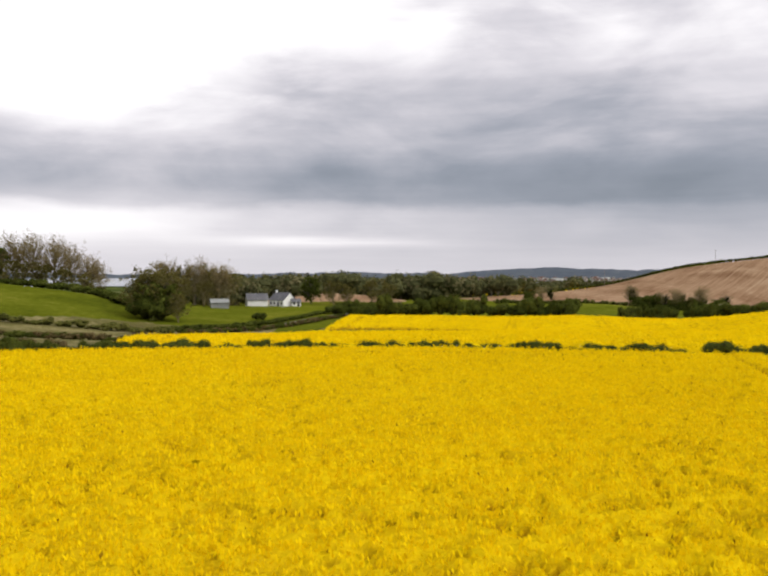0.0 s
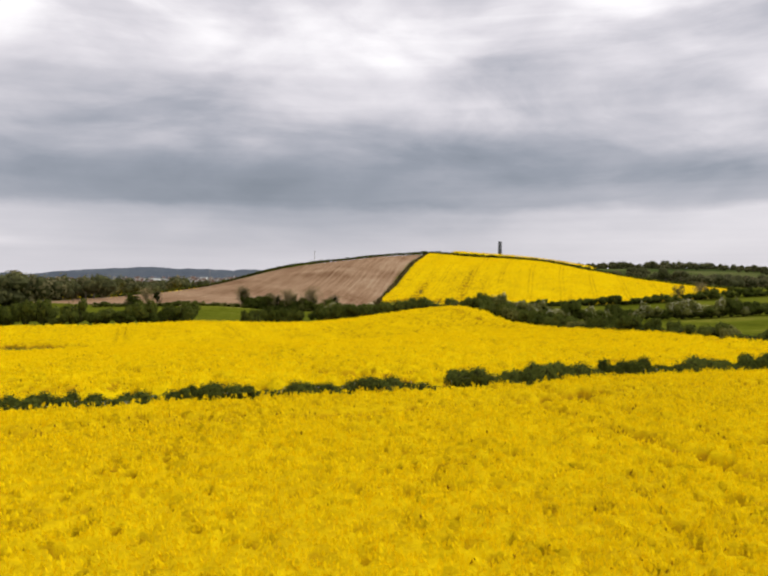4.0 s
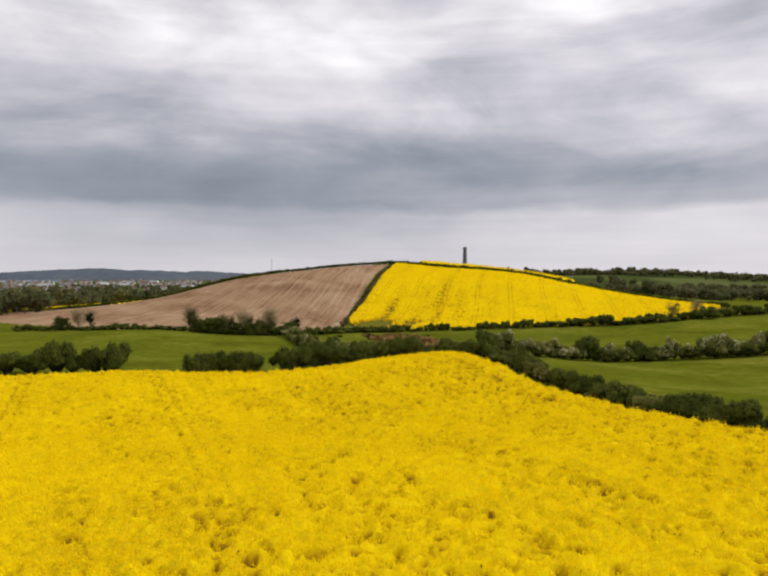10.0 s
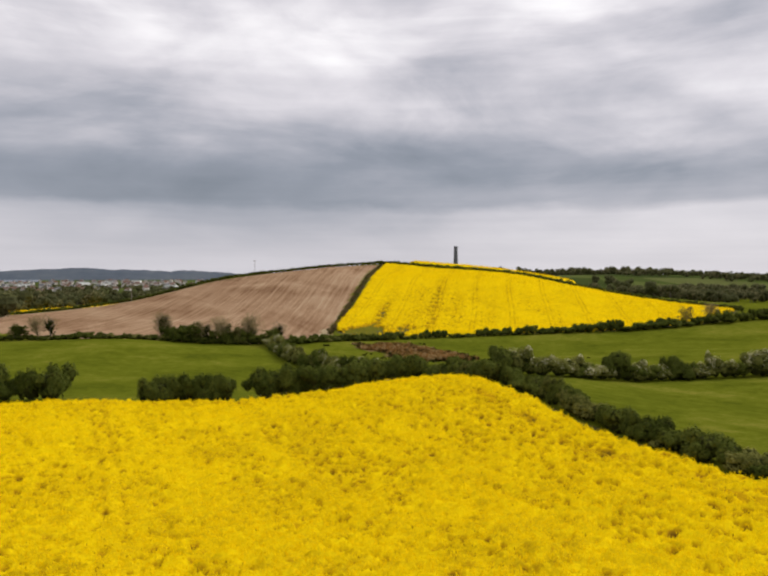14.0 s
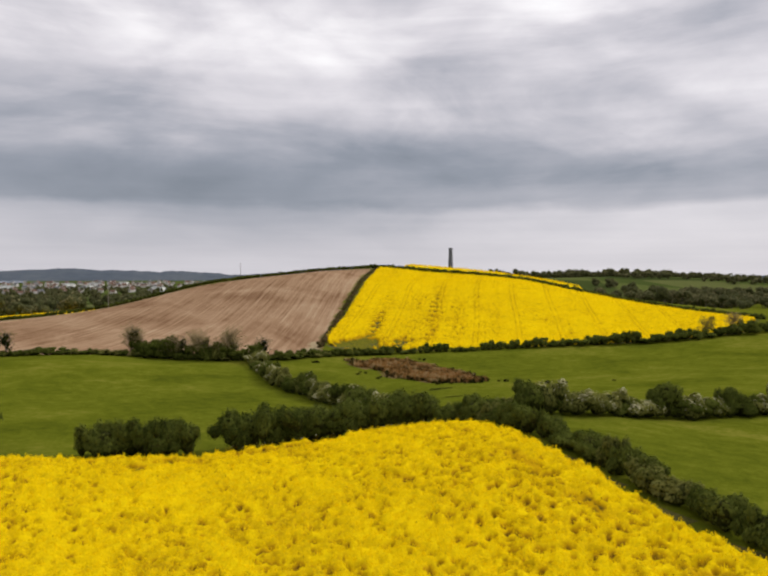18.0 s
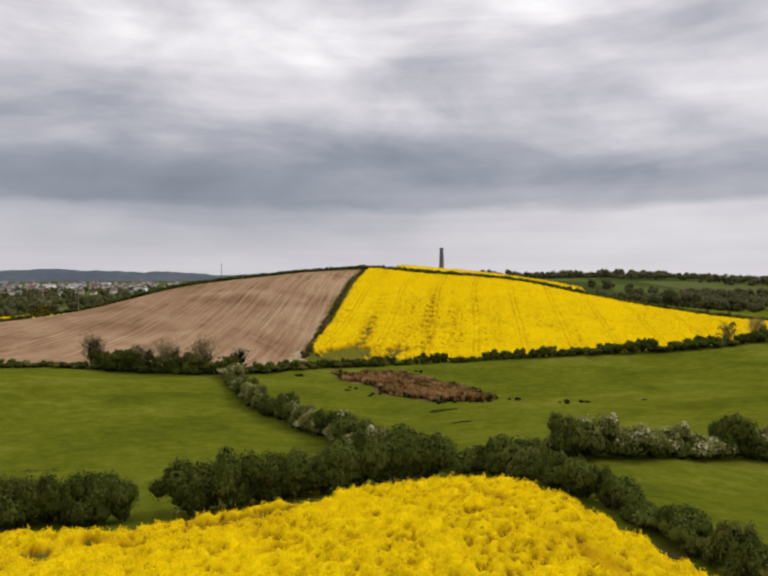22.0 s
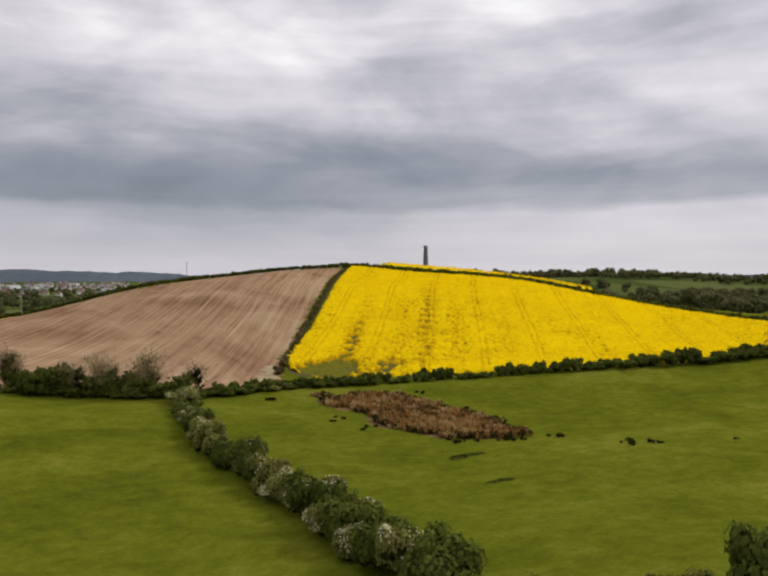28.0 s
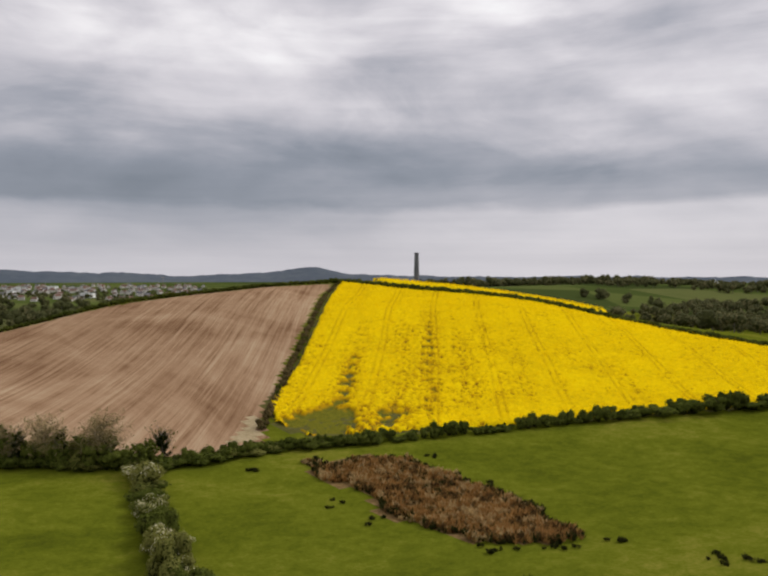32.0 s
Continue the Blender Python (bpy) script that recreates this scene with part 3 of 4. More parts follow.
    a, lean = rng.uniform(0, 2 * math.pi, n), rng.uniform(*upright, n)
    side = np.stack([np.cos(a), np.sin(a), rng.normal(0, 0.15, n)], 1) * (s * slim)[:, None]
    top = np.stack([-np.sin(a) * np.sin(lean), np.cos(a) * np.sin(lean), np.cos(lean)], 1) * (s * 1.15)[:, None]
    base = np.stack([tx, ty, tz - 0.1 * s], 1)
    quad = np.stack([base, base + 0.55 * top + side, base + top, base + 0.5 * top - side], 1).reshape(-1, 3)
    heads = new("flower_heads", mesh_of("flower_heads", quad, np.arange(4 * n).reshape(-1, 4), [M_BLOSSOM, M_STEM], False, (rng.rand(n) < 0.7 * tl).astype(int)))
    heads.parent = root
    tagged(heads, "bright yellow rapeseed flower heads", kind="stuff")
    return root


crop_field("dense rapeseed crop in full yellow flower", FIELD_NEAR, 0.22, 1.3, 105, 0.125, (16, 70, 10.2, 0.6), 11, (-50, 82, 12, 82), (5, 26, 52), (0.6, -60, 0.9, 0.52), 0.17, 1.0, (0.0, 0.8), 3.6, (8.0, 0.6), [(28, 66, 1.0, 0.9), (30.7, 66.2, 1.0, 1.0), (33.6, 67, 1.0, 0.9)], slim=0.26, between=0.14)
for side in ([(-130, -70), (-49, -70), (-49, 83.2), (-75, 86), (-130, 92)], [(81, -70), (150, -70), (150, 66), (95, 69.5), (81, 70.7)], [(-50, -70), (82, -70), (82, 13), (-50, 13)]):
    crop_field("rapeseed in yellow flower round the start of the flight", side, 1.0, 1.25, 3.0, 0.36, (16, 70, 10.2, 0.5), 111, pits=(2.0, -60, 0.9, 0.25), between=0.16)
# a trampled green lane along the mound's back edge
MOUND_LANES = [(86.5 + 2.0 * k, 223.3 - 0.9 * math.sin(math.pi * k / 7), 1.5, 0.85) for k in range(8)]
crop_field("rapeseed in yellow flower over a rounded mound", FIELD_MOUND, 0.36, 1.3, 32, 0.19, (12, 24, 9.2, 0.2), 31, None, (42, 132, 140), (1.4, 10, 1.15, 0.56), 0.36, 1.0, (0.0, 0.7), 1.9, (6.0, 0.5), MOUND_LANES + [(-13, 211, 6, 1.8), (-4, 205, 7, 1.8), (6, 198, 7, 1.8), (14, 189, 5, 1.5), (72, 225, 2.0, 0.75), (76.7, 226, 1.6, 0.8), (79.8, 222.2, 1.3, 0.7), (89.6, 214, 1.2, 0.6), (88.4, 209, 1.2, 0.55), (106.6, 208, 1.6, 0.5), (105, 202, 1.6, 0.5), (31.2, 87.2, 0.5, 1.4), (65.5, 204.8, 0.7, 1.1), (80, 218, 2.2, 0.7)], (10, 2.3, 0.55))
def band(x, y, lo, hi, width, amount):
    """Thin growth in a strip along the hill's drill rows."""
    return [(x + 0.64 * d, y + 0.77 * d, width, amount) for d in range(lo, hi, 8)]


HILL_BANDS = band(243, 402, -44, 40, 3.4, 0.9) + band(261, 395, -40, 24, 3.0, 0.9) + band(219, 397, -26, 30, 3.4, 0.85) + band(252.5, 401, -46, 60, 2.6, 1.55) + band(230, 410, -34, 50, 2.4, 0.9) + band(275, 385, -30, 22, 2.6, 0.7) + band(292, 372, -22, 20, 4.5, 0.25)
crop_field("rapeseed in yellow flower with wheel tracks on the hill", FIELD_HILL, 0.55, 1.3, 4.5, 0.36, (41, 17.2, -2.4, 0.38), 51, None, None, (1.9, 41, 0.75, 0.20), 0.24, 1.0, (0.0, 0.9), 1.9, (7.5, 0.0), HILL_BANDS + [(194, 378, 6, 1.5), (197, 368, 5, 1.5), (190, 371, 5, 1.2), (208, 363, 4, 1.5), (212, 371, 4, 1.0), (203, 377, 4, 0.9)], (41, 3.2, 0.45), 0.26, 1.2)
crop_field("strip of rapeseed in flower behind the hilltop hedge", FIELD_BEYOND, 2.0, 1.6, 0.6, 0.8, (38, 40, 3.0, 0.0), 71, pits=(6, 0, 1, 0.0))
crop_field("far strip of rapeseed in flower past the bare field", FIELD_OVER, 2.0, 1.4, 0.6, 0.8, (38, 40, 3.0, 0.0), 91, pits=(6, 0, 1, 0.0))


# ---- hedges and trees ----
def cards(rng, centres, normals, size, long=1.25):
    """Small leaf-spray faces round the centres, loosely facing along the normals."""
    n = len(centres)
    r = rng.normal(size=(n, 3))
    u = np.cross(normals, r)
    u /= np.linalg.norm(u, axis=1)[:, None] + 1e-6
    w = np.cross(normals, u) + 0.5 * normals * rng.uniform(-1, 1, (n, 1))
    s = size * rng.uniform(0.6, 1.4, (n, 1))
    a, b = u * s * 0.5, w * s * 0.5 * long
    return np.stack([centres - b, centres + a * 0.9, centres + b, centres - a * 0.9], 1).reshape(-1, 3)


def blob(rng, centre, radii, seg=10, rings=6):
    """A lumpy closed form."""
    t, p = np.meshgrid(np.linspace(0, 2 * math.pi, seg, endpoint=False), np.linspace(0.15, math.pi - 0.15, rings))
    r = 1 + rng.uniform(-0.18, 0.18, t.shape)
    v = np.stack([np.cos(t) * np.sin(p) * r * radii[0], np.sin(t) * np.sin(p) * r * radii[1], np.cos(p) * r * radii[2]], -1).reshape(-1, 3) + centre
    f = [[j * seg + i, (j + 1) * seg + i, (j + 1) * seg + (i + 1) % seg, j * seg + (i + 1) % seg] for j in range(rings - 1) for i in range(seg)]
    return v, np.array(f)


def shrub_mesh(seed, leaf, lumps=7, leaves=900, size=0.2, may=0.0, spread=0.55, core=True):
    """A bush about 1 m across each way on the ground: leafy lumps round a heart coloured dark for its shade."""
    rng = np.random.RandomState(seed)
    vs, fs, ms, at0 = [], [], [], 0
    cs = np.stack([rng.uniform(-spread, spread, lumps), rng.uniform(-spread, spread, lumps) * 0.8, rng.uniform(0.28, 0.72, lumps)], 1)
    cs[0] = (0, 0, 0.42)
    rs = np.stack([rng.uniform(0.16, 0.30, lumps)] * 3, 1) * rng.uniform(0.8, 1.15, (lumps, 3))
    rs[0] = (0.5, 0.45, 0.42)
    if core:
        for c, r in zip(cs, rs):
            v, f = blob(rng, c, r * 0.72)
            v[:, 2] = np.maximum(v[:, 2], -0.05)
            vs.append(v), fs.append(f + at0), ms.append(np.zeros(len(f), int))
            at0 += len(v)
    k = rng.randint(0, lumps, leaves)
    d = rng.normal(size=(leaves, 3))
    d[:, 2] = np.abs(d[:, 2]) * 0.9 - 0.25
    d /= np.linalg.norm(d, axis=1)[:, None]
    c = cs[k] + d * rs[k] * rng.uniform(0.68, 1.2, (leaves, 1))
    c[:, 2] = np.maximum(c[:, 2], 0.03)
    q = cards(rng, c, d, size)
    vs.append(q), fs.append(np.arange(4 * leaves).reshape(-1, 4) + at0)
    ms.append(np.ones(leaves, int))
    if may:
        count = int(leaves * may)
        at0 += 4 * leaves
        k = rng.choice(np.arange(lumps)[rng.rand(lumps) > 0.3], count)
        e = rng.normal(0, 0.8, (lumps, 3))[k] + rng.normal(size=(count, 3))
        e[:, 2] = np.abs(e[:, 2])
        e /= np.linalg.norm(e, axis=1)[:, None]
        q = cards(rng, cs[k] + e * rs[k] * rng.uniform(1.0, 1.22, (count, 1)), e, 0.042)
        vs.append(q), fs.append(np.arange(4 * count).reshape(-1, 4) + at0), ms.append(np.full(count, 2))
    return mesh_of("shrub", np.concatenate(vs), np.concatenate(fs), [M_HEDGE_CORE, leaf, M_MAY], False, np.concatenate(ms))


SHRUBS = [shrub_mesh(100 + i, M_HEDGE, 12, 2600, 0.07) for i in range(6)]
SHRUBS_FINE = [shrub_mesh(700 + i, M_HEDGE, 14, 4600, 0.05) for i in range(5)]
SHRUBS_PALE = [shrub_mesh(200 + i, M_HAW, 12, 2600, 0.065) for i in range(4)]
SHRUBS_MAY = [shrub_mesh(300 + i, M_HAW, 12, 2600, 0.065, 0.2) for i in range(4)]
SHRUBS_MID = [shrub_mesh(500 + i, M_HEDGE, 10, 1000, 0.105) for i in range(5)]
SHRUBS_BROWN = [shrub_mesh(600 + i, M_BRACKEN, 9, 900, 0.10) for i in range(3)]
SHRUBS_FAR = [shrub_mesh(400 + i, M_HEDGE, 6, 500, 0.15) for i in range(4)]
HEDGE_RNG = random.Random(7)


def hedge(label, line, tall, wide, kinds, gap=0.7, ragged=0.3, name="hedge", holes=(), lift=0.0, mats=None):
    """A row of bushes along a line on the ground. tall: one height, or one at each end."""
    rnd = HEDGE_RNG
    tall = tall if isinstance(tall, tuple) else (tall, tall)
    root = tagged(new(name), label, "hedge")
    root.location = at(*line[0])
    total = sum(math.dist(a, b) for a, b in zip(line, line[1:]))
    done = 0.0
    for (ax, ay), (bx, by) in zip(line, line[1:]):
        long = math.dist((ax, ay), (bx, by))
        d = 0.0
        while d < long:
            k = d / long
            f = (done + d) / total
            h = (tall[0] * (1 - f) + tall[1] * f) * (1 + rnd.uniform(-ragged, ragged))
            w = wide * rnd.uniform(0.7, 1.4)
            if not any(lo <= f <= hi for lo, hi in holes):
                ob = new("shrub", rnd.choice(kinds))
                ob.parent = root
                x, y = ax + (bx - ax) * k + rnd.uniform(-0.15, 0.15) * wide, ay + (by - ay) * k + rnd.uniform(-0.15, 0.15) * wide
                ob.location = at(x, y, -0.08 * h + lift) - root.location
                ob.rotation_euler = (rnd.uniform(-0.08, 0.08), rnd.uniform(-0.08, 0.08), rnd.uniform(0, 6.28))
                ob.scale = (w, w, h * 1.05)
            d += w * gap
        done += long
    return root


OLD_HEDGE = [(122, 238), (122.8, 243), (125.2, 255), (129.2, 276), (134, 308), (139, 331), (144, 348), (147, 358)]
hedge("low dark overgrown hedge between two rapeseed fields", [(-60, 83), (-33, 81.8), (6, 78.0), (26.8, 75.7)], (1.95, 1.6), 2.0, SHRUBS_FINE, 0.4, 0.28)
hedge("dark hedge with one taller bush between rapeseed fields", [(29.4, 75.4), (45, 74.4), (94, 70.2)], 1.95, 2.0, SHRUBS_FINE, 0.4, 0.3)
hedge("round dark bush in the low hedge", [(36.2, 75.3), (38.4, 75.1)], 2.6, 2.4, SHRUBS, 0.6, 0.1)
hedge("dense green hedge down the side of the rapeseed mound", [(120.5, 216), (120, 206), (115.5, 192), (107, 162), (100.5, 134), (98.7, 118), (97, 72)], (3.6, 2.2), 2.8, SHRUBS + SHRUBS_PALE[:1], 0.7, 0.42)
hedge("single large bush beside the mound hedge", [(103, 136), (105, 138)], 3.6, 3.6, SHRUBS, 0.6, 0.1)
hedge("tall dense dark hedge behind the rapeseed mound", [(89.2, 233.3), (95, 231.5), (103, 230), (111, 226), (117, 221)], (6.4, 5.4), 4.4, SHRUBS_FINE, 0.45, 0.2)
hedge("green hedge joining two pasture hedges", [(118, 220), (124, 219), (131, 217.5)], 4.0, 3.6, SHRUBS + SHRUBS_PALE[:2], 0.5, 0.15)
hedge("short dark hedge beside a field gap", [(70.5, 241.5), (77, 238.3), (83, 235)], 5.6, 4.0, SHRUBS_FINE, 0.45, 0.12)
hedge("dark hedge at the edge of the pasture", [(-14, 268), (10, 267), (35, 262), (58, 252)], (6.2, 5.2), 4.8, SHRUBS, 0.85, 0.5)
hedge("tall hawthorn hedge with white blossom", [(133, 217), (155, 213), (176, 208), (195, 199), (260, 182), (330, 170)], 5.0, 4.2, SHRUBS_MAY + SHRUBS[:3], 0.58, 0.38)
hedge("old hawthorn hedge between two pastures", OLD_HEDGE, (5.2, 4.2), 4.3, SHRUBS[:4] + SHRUBS_PALE[:2] + SHRUBS_MAY + SHRUBS_MAY[:2], 0.62, 0.42)
hedge("hedge along the foot of the hill crop", [(177, 361.5), (215, 350.5), (246, 341.5), (262, 336)], (2.1, 3.2), 2.6, SHRUBS_MID, 0.95, 0.6)
hedge("taller bushes along the foot of the hill crop", [(262, 337), (301, 321), (345, 310), (400, 299)], (4.4, 5.0), 4.6, SHRUBS_MID, 0.95, 0.45)
hedge("thicket of dark thorn bushes under the field trees", [(117, 390), (123, 385.5), (131, 380), (138, 374.5), (146, 367.5)], 5.0, 4.2, SHRUBS_MID + SHRUBS_PALE[:1], 0.62, 0.5)
hedge("dark bushes at the corner of the hill crop", [(157, 362), (168, 361.5), (180, 360.5), (198, 355.5)], 2.6, 3.0, SHRUBS_MID, 0.7, 0.5)
hedge("low hedge at the foot of the bare field", [(55, 424), (80, 404), (108, 393.5), (119, 388), (132, 379), (145, 367.5), (153, 362.5), (165, 361), (177, 361.5)], 2.4, 3.2, SHRUBS_MID + SHRUBS_PALE[:2], 0.6, 0.4)
hedge("narrow hedge dividing bare soil from hill crop", [(181, 376), (213, 419), (247, 461.5), (288, 515.5), (311, 541)], (1.9, 0.7), 1.5, SHRUBS_BROWN * 2 + SHRUBS_MID[:1], 0.8, 0.6)
hedge("hilltop hedge along the bare field skyline", [(311, 543), (276, 564), (240, 585), (200, 603), (162, 618), (80, 652)], 2.4, 3.0, SHRUBS_FAR, 0.55, 0.12)
hedge("hilltop hedge above the hill crop", [(311, 543), (327, 511), (342, 470), (354, 428), (364, 397), (375, 358), (388, 328)], 2.8, 2.8, SHRUBS_FAR, 0.55, 0.12)
hedge("clump of bushes on the hilltop", [(336, 570), (344, 575), (354, 572)], 4.0, 5.5, SHRUBS_FAR, 0.6, 0.2)


# ---- trees ----
def tube(path, radii, sides=6):
    vs, fs = [], []
    path = np.asarray(path, float)
    for i, (p, r) in enumerate(zip(path, radii)):
        d = path[min(i + 1, len(path) - 1)] - path[max(i - 1, 0)]
        d = d / (np.linalg.norm(d) + 1e-9)
        u = np.cross(d, (0.3, 0.9, 0.2))
        u /= np.linalg.norm(u) + 1e-9
        w = np.cross(d, u)
        a = np.linspace(0, 2 * math.pi, sides, endpoint=False)
        vs.append(p + r * (np.cos(a)[:, None] * u + np.sin(a)[:, None] * w))
        if i:
            b = (i - 1) * sides
            fs += [[b + k, b + (k + 1) % sides, b + sides + (k + 1) % sides, b + sides + k] for k in range(sides)]
    return np.concatenate(vs), np.array(fs)


def tree_meshes(seed, leaf, leaves, size, stem=0.3, wide=0.42, twigs=26, ivy=0, bark=M_BARK):
    """Trunk with limbs and a ragged crown, 1 m tall, to be scaled. Returns the trunk's and the crown's mesh."""
    rng = np.random.RandomState(seed)
    vs, fs, n0, ends, spine = [], [], 0, [], []

    def limb(path, radii):
        nonlocal n0
        v, f = tube(path, radii, 6)
        vs.append(v), fs.append(f + n0)
        n0 += len(v)

    bend = rng.normal(0, 0.02, (5, 3)) * (1, 1, 0)
    trunk = np.stack([np.zeros(5), np.zeros(5), np.linspace(-0.02, 0.72, 5)], 1) + np.cumsum(bend, 0) * np.arange(5)[:, None] / 4
    limb(trunk, np.linspace(0.028, 0.010, 5))
    spine += list(trunk)
    for i in range(twigs):
        k = rng.uniform(stem / 0.72, 1.0)
        p0 = trunk[int(k * 3.99)] * (1 - (k * 4) % 1) + trunk[min(int(k * 3.99) + 1, 4)] * ((k * 4) % 1)
        a, rise = rng.uniform(0, 2 * math.pi), rng.uniform(0.25, 1.1)
        long = rng.uniform(0.5, 1.0) * wide * (1.15 - 0.45 * k)
        d = np.array([math.cos(a) * math.cos(rise), math.sin(a) * math.cos(rise), math.sin(rise)])
        p1 = p0 + d * long * 0.55 + rng.normal(0, 0.02, 3)
        p2 = p1 + (d + (0, 0, 0.35)) * long * 0.4 + rng.normal(0, 0.03, 3)
        limb([p0, p1, p2], [0.010, 0.004, 0.0012])
        spine += [p1, (p0 + p1) / 2]
        ends.append(p2)
        for j in range(4):
            e = p1 + (d + rng.normal(0, 0.7, 3) + (0, 0, 0.3)) * long * 0.33
            limb([p1 if j < 2 else (p1 + p2) / 2, e], [0.0026, 0.0008])
            ends.append(e)
    wood = mesh_of("trunk", np.concatenate(vs), np.concatenate(fs), [bark], True)
    ends = np.array(ends)
    cs = ends[rng.randint(0, len(ends), leaves)]
    d = rng.normal(size=(leaves, 3))
    d /= np.linalg.norm(d, axis=1)[:, None]
    c = cs + d * rng.uniform(0.15, 1.0, (leaves, 1)) * 0.085
    q = [cards(rng, c, d, size)]
    m = [np.zeros(leaves, int)]
    if ivy:
        s = np.array(spine)[rng.randint(0, len(spine), ivy)] * (0.9, 0.9, 0.92)
        d = rng.normal(size=(ivy, 3))
        d /= np.linalg.norm(d, axis=1)[:, None]
        q.append(cards(rng, s + d * rng.uniform(0.3, 1, (ivy, 1)) * 0.055, d, 0.035))
        m.append(np.ones(ivy, int))
    q = np.concatenate(q)
    q[:, 2] = np.maximum(q[:, 2], 0.01)
    crown = mesh_of("crown", q, np.arange(len(q)).reshape(-1, 4), [leaf, M_IVY], False, np.concatenate(m))
    return wood, crown


TREES = {
    "green": [tree_meshes(10 + i, M_HEDGE, 2600, 0.06, 0.04, 0.55, 44) for i in range(3)],
    "spring": [tree_meshes(20 + i, M_LEAF_PALE, 2600, 0.030, 0.06, 0.55, 40, bark=M_TWIG) for i in range(3)],
    "bare": [tree_meshes(30 + i, M_BUD, 3000, 0.018, 0.2, 0.55, 60, bark=M_TWIG) for i in range(3)],
    "ivy": [tree_meshes(40 + i, M_LEAF_PALE, 260, 0.030, 0.2, 0.42, 26, ivy=1500) for i in range(3)],
}
TREE_LABELS = {
    "green": "broad tree with dense dark green leaves",
    "spring": "tree in thin pale spring leaf",
    "bare": "nearly leafless tree with fine spreading twigs",
    "ivy": "old tree with dark ivy over trunk and limbs",
}
TREE_RNG = random.Random(3)


def tree(kind, x, y, tall, wide=1.0, label=""):
    wood, crown = TREE_RNG.choice(TREES[kind])
    root = tagged(new("tree"), label or TREE_LABELS[kind], "tree")
    root.location = at(x, y, -0.1)
    root.rotation_euler = (0, 0, TREE_RNG.uniform(0, 6.28))
    root.scale = (tall * wide, tall * wide, tall)
    for name, me in (("trunk", wood), ("crown", crown)):
        new(name, me).parent = root
    return root


# trees along the foot of the bare field
tree("ivy", 118, 390.5, 12.0)
tree("bare", 116.5, 391.5, 10.0, 1.0)
tree("green", 126, 383, 7.0, 1.35, "bushy dark thorn tree in the field hedge")
tree("ivy", 130, 379.5, 9.0, 0.8)
tree("bare", 128.5, 381, 8.5, 0.9)
tree("ivy", 137, 375.5, 9.5, 1.0)
tree("bare", 135, 377, 10.5, 1.0)
tree("bare", 143, 369.5, 11.0, 1.1)
tree("ivy", 144.5, 369.5, 8.0, 1.1)
tree("spring", 140.5, 372, 6.0, 1.2)
tree("ivy", 153.5, 364.5, 9.0, 1.0, "dark ivy-covered stump of a tree at the hedge corner")
tree("green", 148, 360.5, 6.0, 1.2, "rounded bush at the hedge corner")
tree("ivy", 80, 405, 10)
tree("bare", 76, 408, 9)
tree("green", 70, 412, 5.5, 1.3)
tree("spring", 330, 318, 8, 1.0)
tree("bare", 341, 314, 9, 1.0)
# round the western house and on the western knoll
tree("ivy", -73, 241, 13.5, 1.0, "massive dark ivy-clad tree on rough ground")
tree("spring", -75, 243, 15.0, 1.2)
tree("green", -74, 242, 11.5, 1.2, "dense dark evergreen tree on rough ground")
tree("spring", -79, 246, 14.5, 1.1)
hedge("dense thicket under the big western tree", [(-78, 240), (-74, 239), (-71, 240)], 7.5, 5.5, SHRUBS, 0.5, 0.15)
tree("spring", -67, 238, 9.0, 0.8)
tree("green", -42, 381, 13.0, 0.8, "dark tree with an ivy trunk beside bare soil")
for tx, ty, tt in ((-92, 312, 17), (-87, 316, 16), (-82, 314, 18), (-77, 318, 16), (-72, 314, 17), (-69, 320, 15), (-76, 306, 10), (-84, 304, 11), (-96, 316, 16)):
    tree("bare" if tt > 16 else "spring", tx, ty, tt, 0.9)
for tx, ty, tt in ((-30, 372, 12), (-24, 376, 10), (-12, 372, 12), (-4, 380, 11)):
    tree("spring", tx, ty, tt, 1.0)
tree("bare", -166, 305, 22, 0.75)
tree("green", -158, 306, 16, 0.8, "dark dense evergreen above the knoll")
for tx, ty, tt in ((-150, 308, 20), (-143, 309, 22), (-137, 310, 21), (-130, 311, 19), (-124, 312, 16), (-119, 312, 14)):
    tree("bare", tx, ty, tt, 0.85)
for tx, ty, tt in ((-172, 300, 9), (-163, 301, 8), (-152, 303, 9), (-146, 303, 10), (-139, 304, 10), (-131, 305, 9), (-123, 306, 8)):
    tree("spring", tx, ty, tt, 1.3)
hedge("dark hedge over the western knoll", [(-190, 296), (-160, 300), (-130, 298), (-112, 290), (-100, 276), (-88, 262)], 3.2, 4.0, SHRUBS_FAR, 0.5, 0.2)
hedge("dark round bushes at the lane end", [(-22, 280), (-18, 284), (-10, 282)], 5.5, 5.0, SHRUBS, 0.55, 0.2)
hedge("dark field hedge west of the crop", [(-8, 274), (6, 279), (24, 286)], 3.5, 4.5, SHRUBS_FAR, 0.75, 0.4)
hedge("trimmed hedge beside the lane", [(-27, 280), (-32, 264), (-40, 242), (-50, 226), (-66, 213)], 1.5, 1.8, SHRUBS_FAR, 0.55, 0.2)
hedge("rough hedge between lane and crop", [(-18, 268), (-24, 258), (-31, 238), (-41, 219), (-58, 205)], 1.3, 1.7, SHRUBS_BROWN + SHRUBS_FAR[:2], 0.6, 0.35)
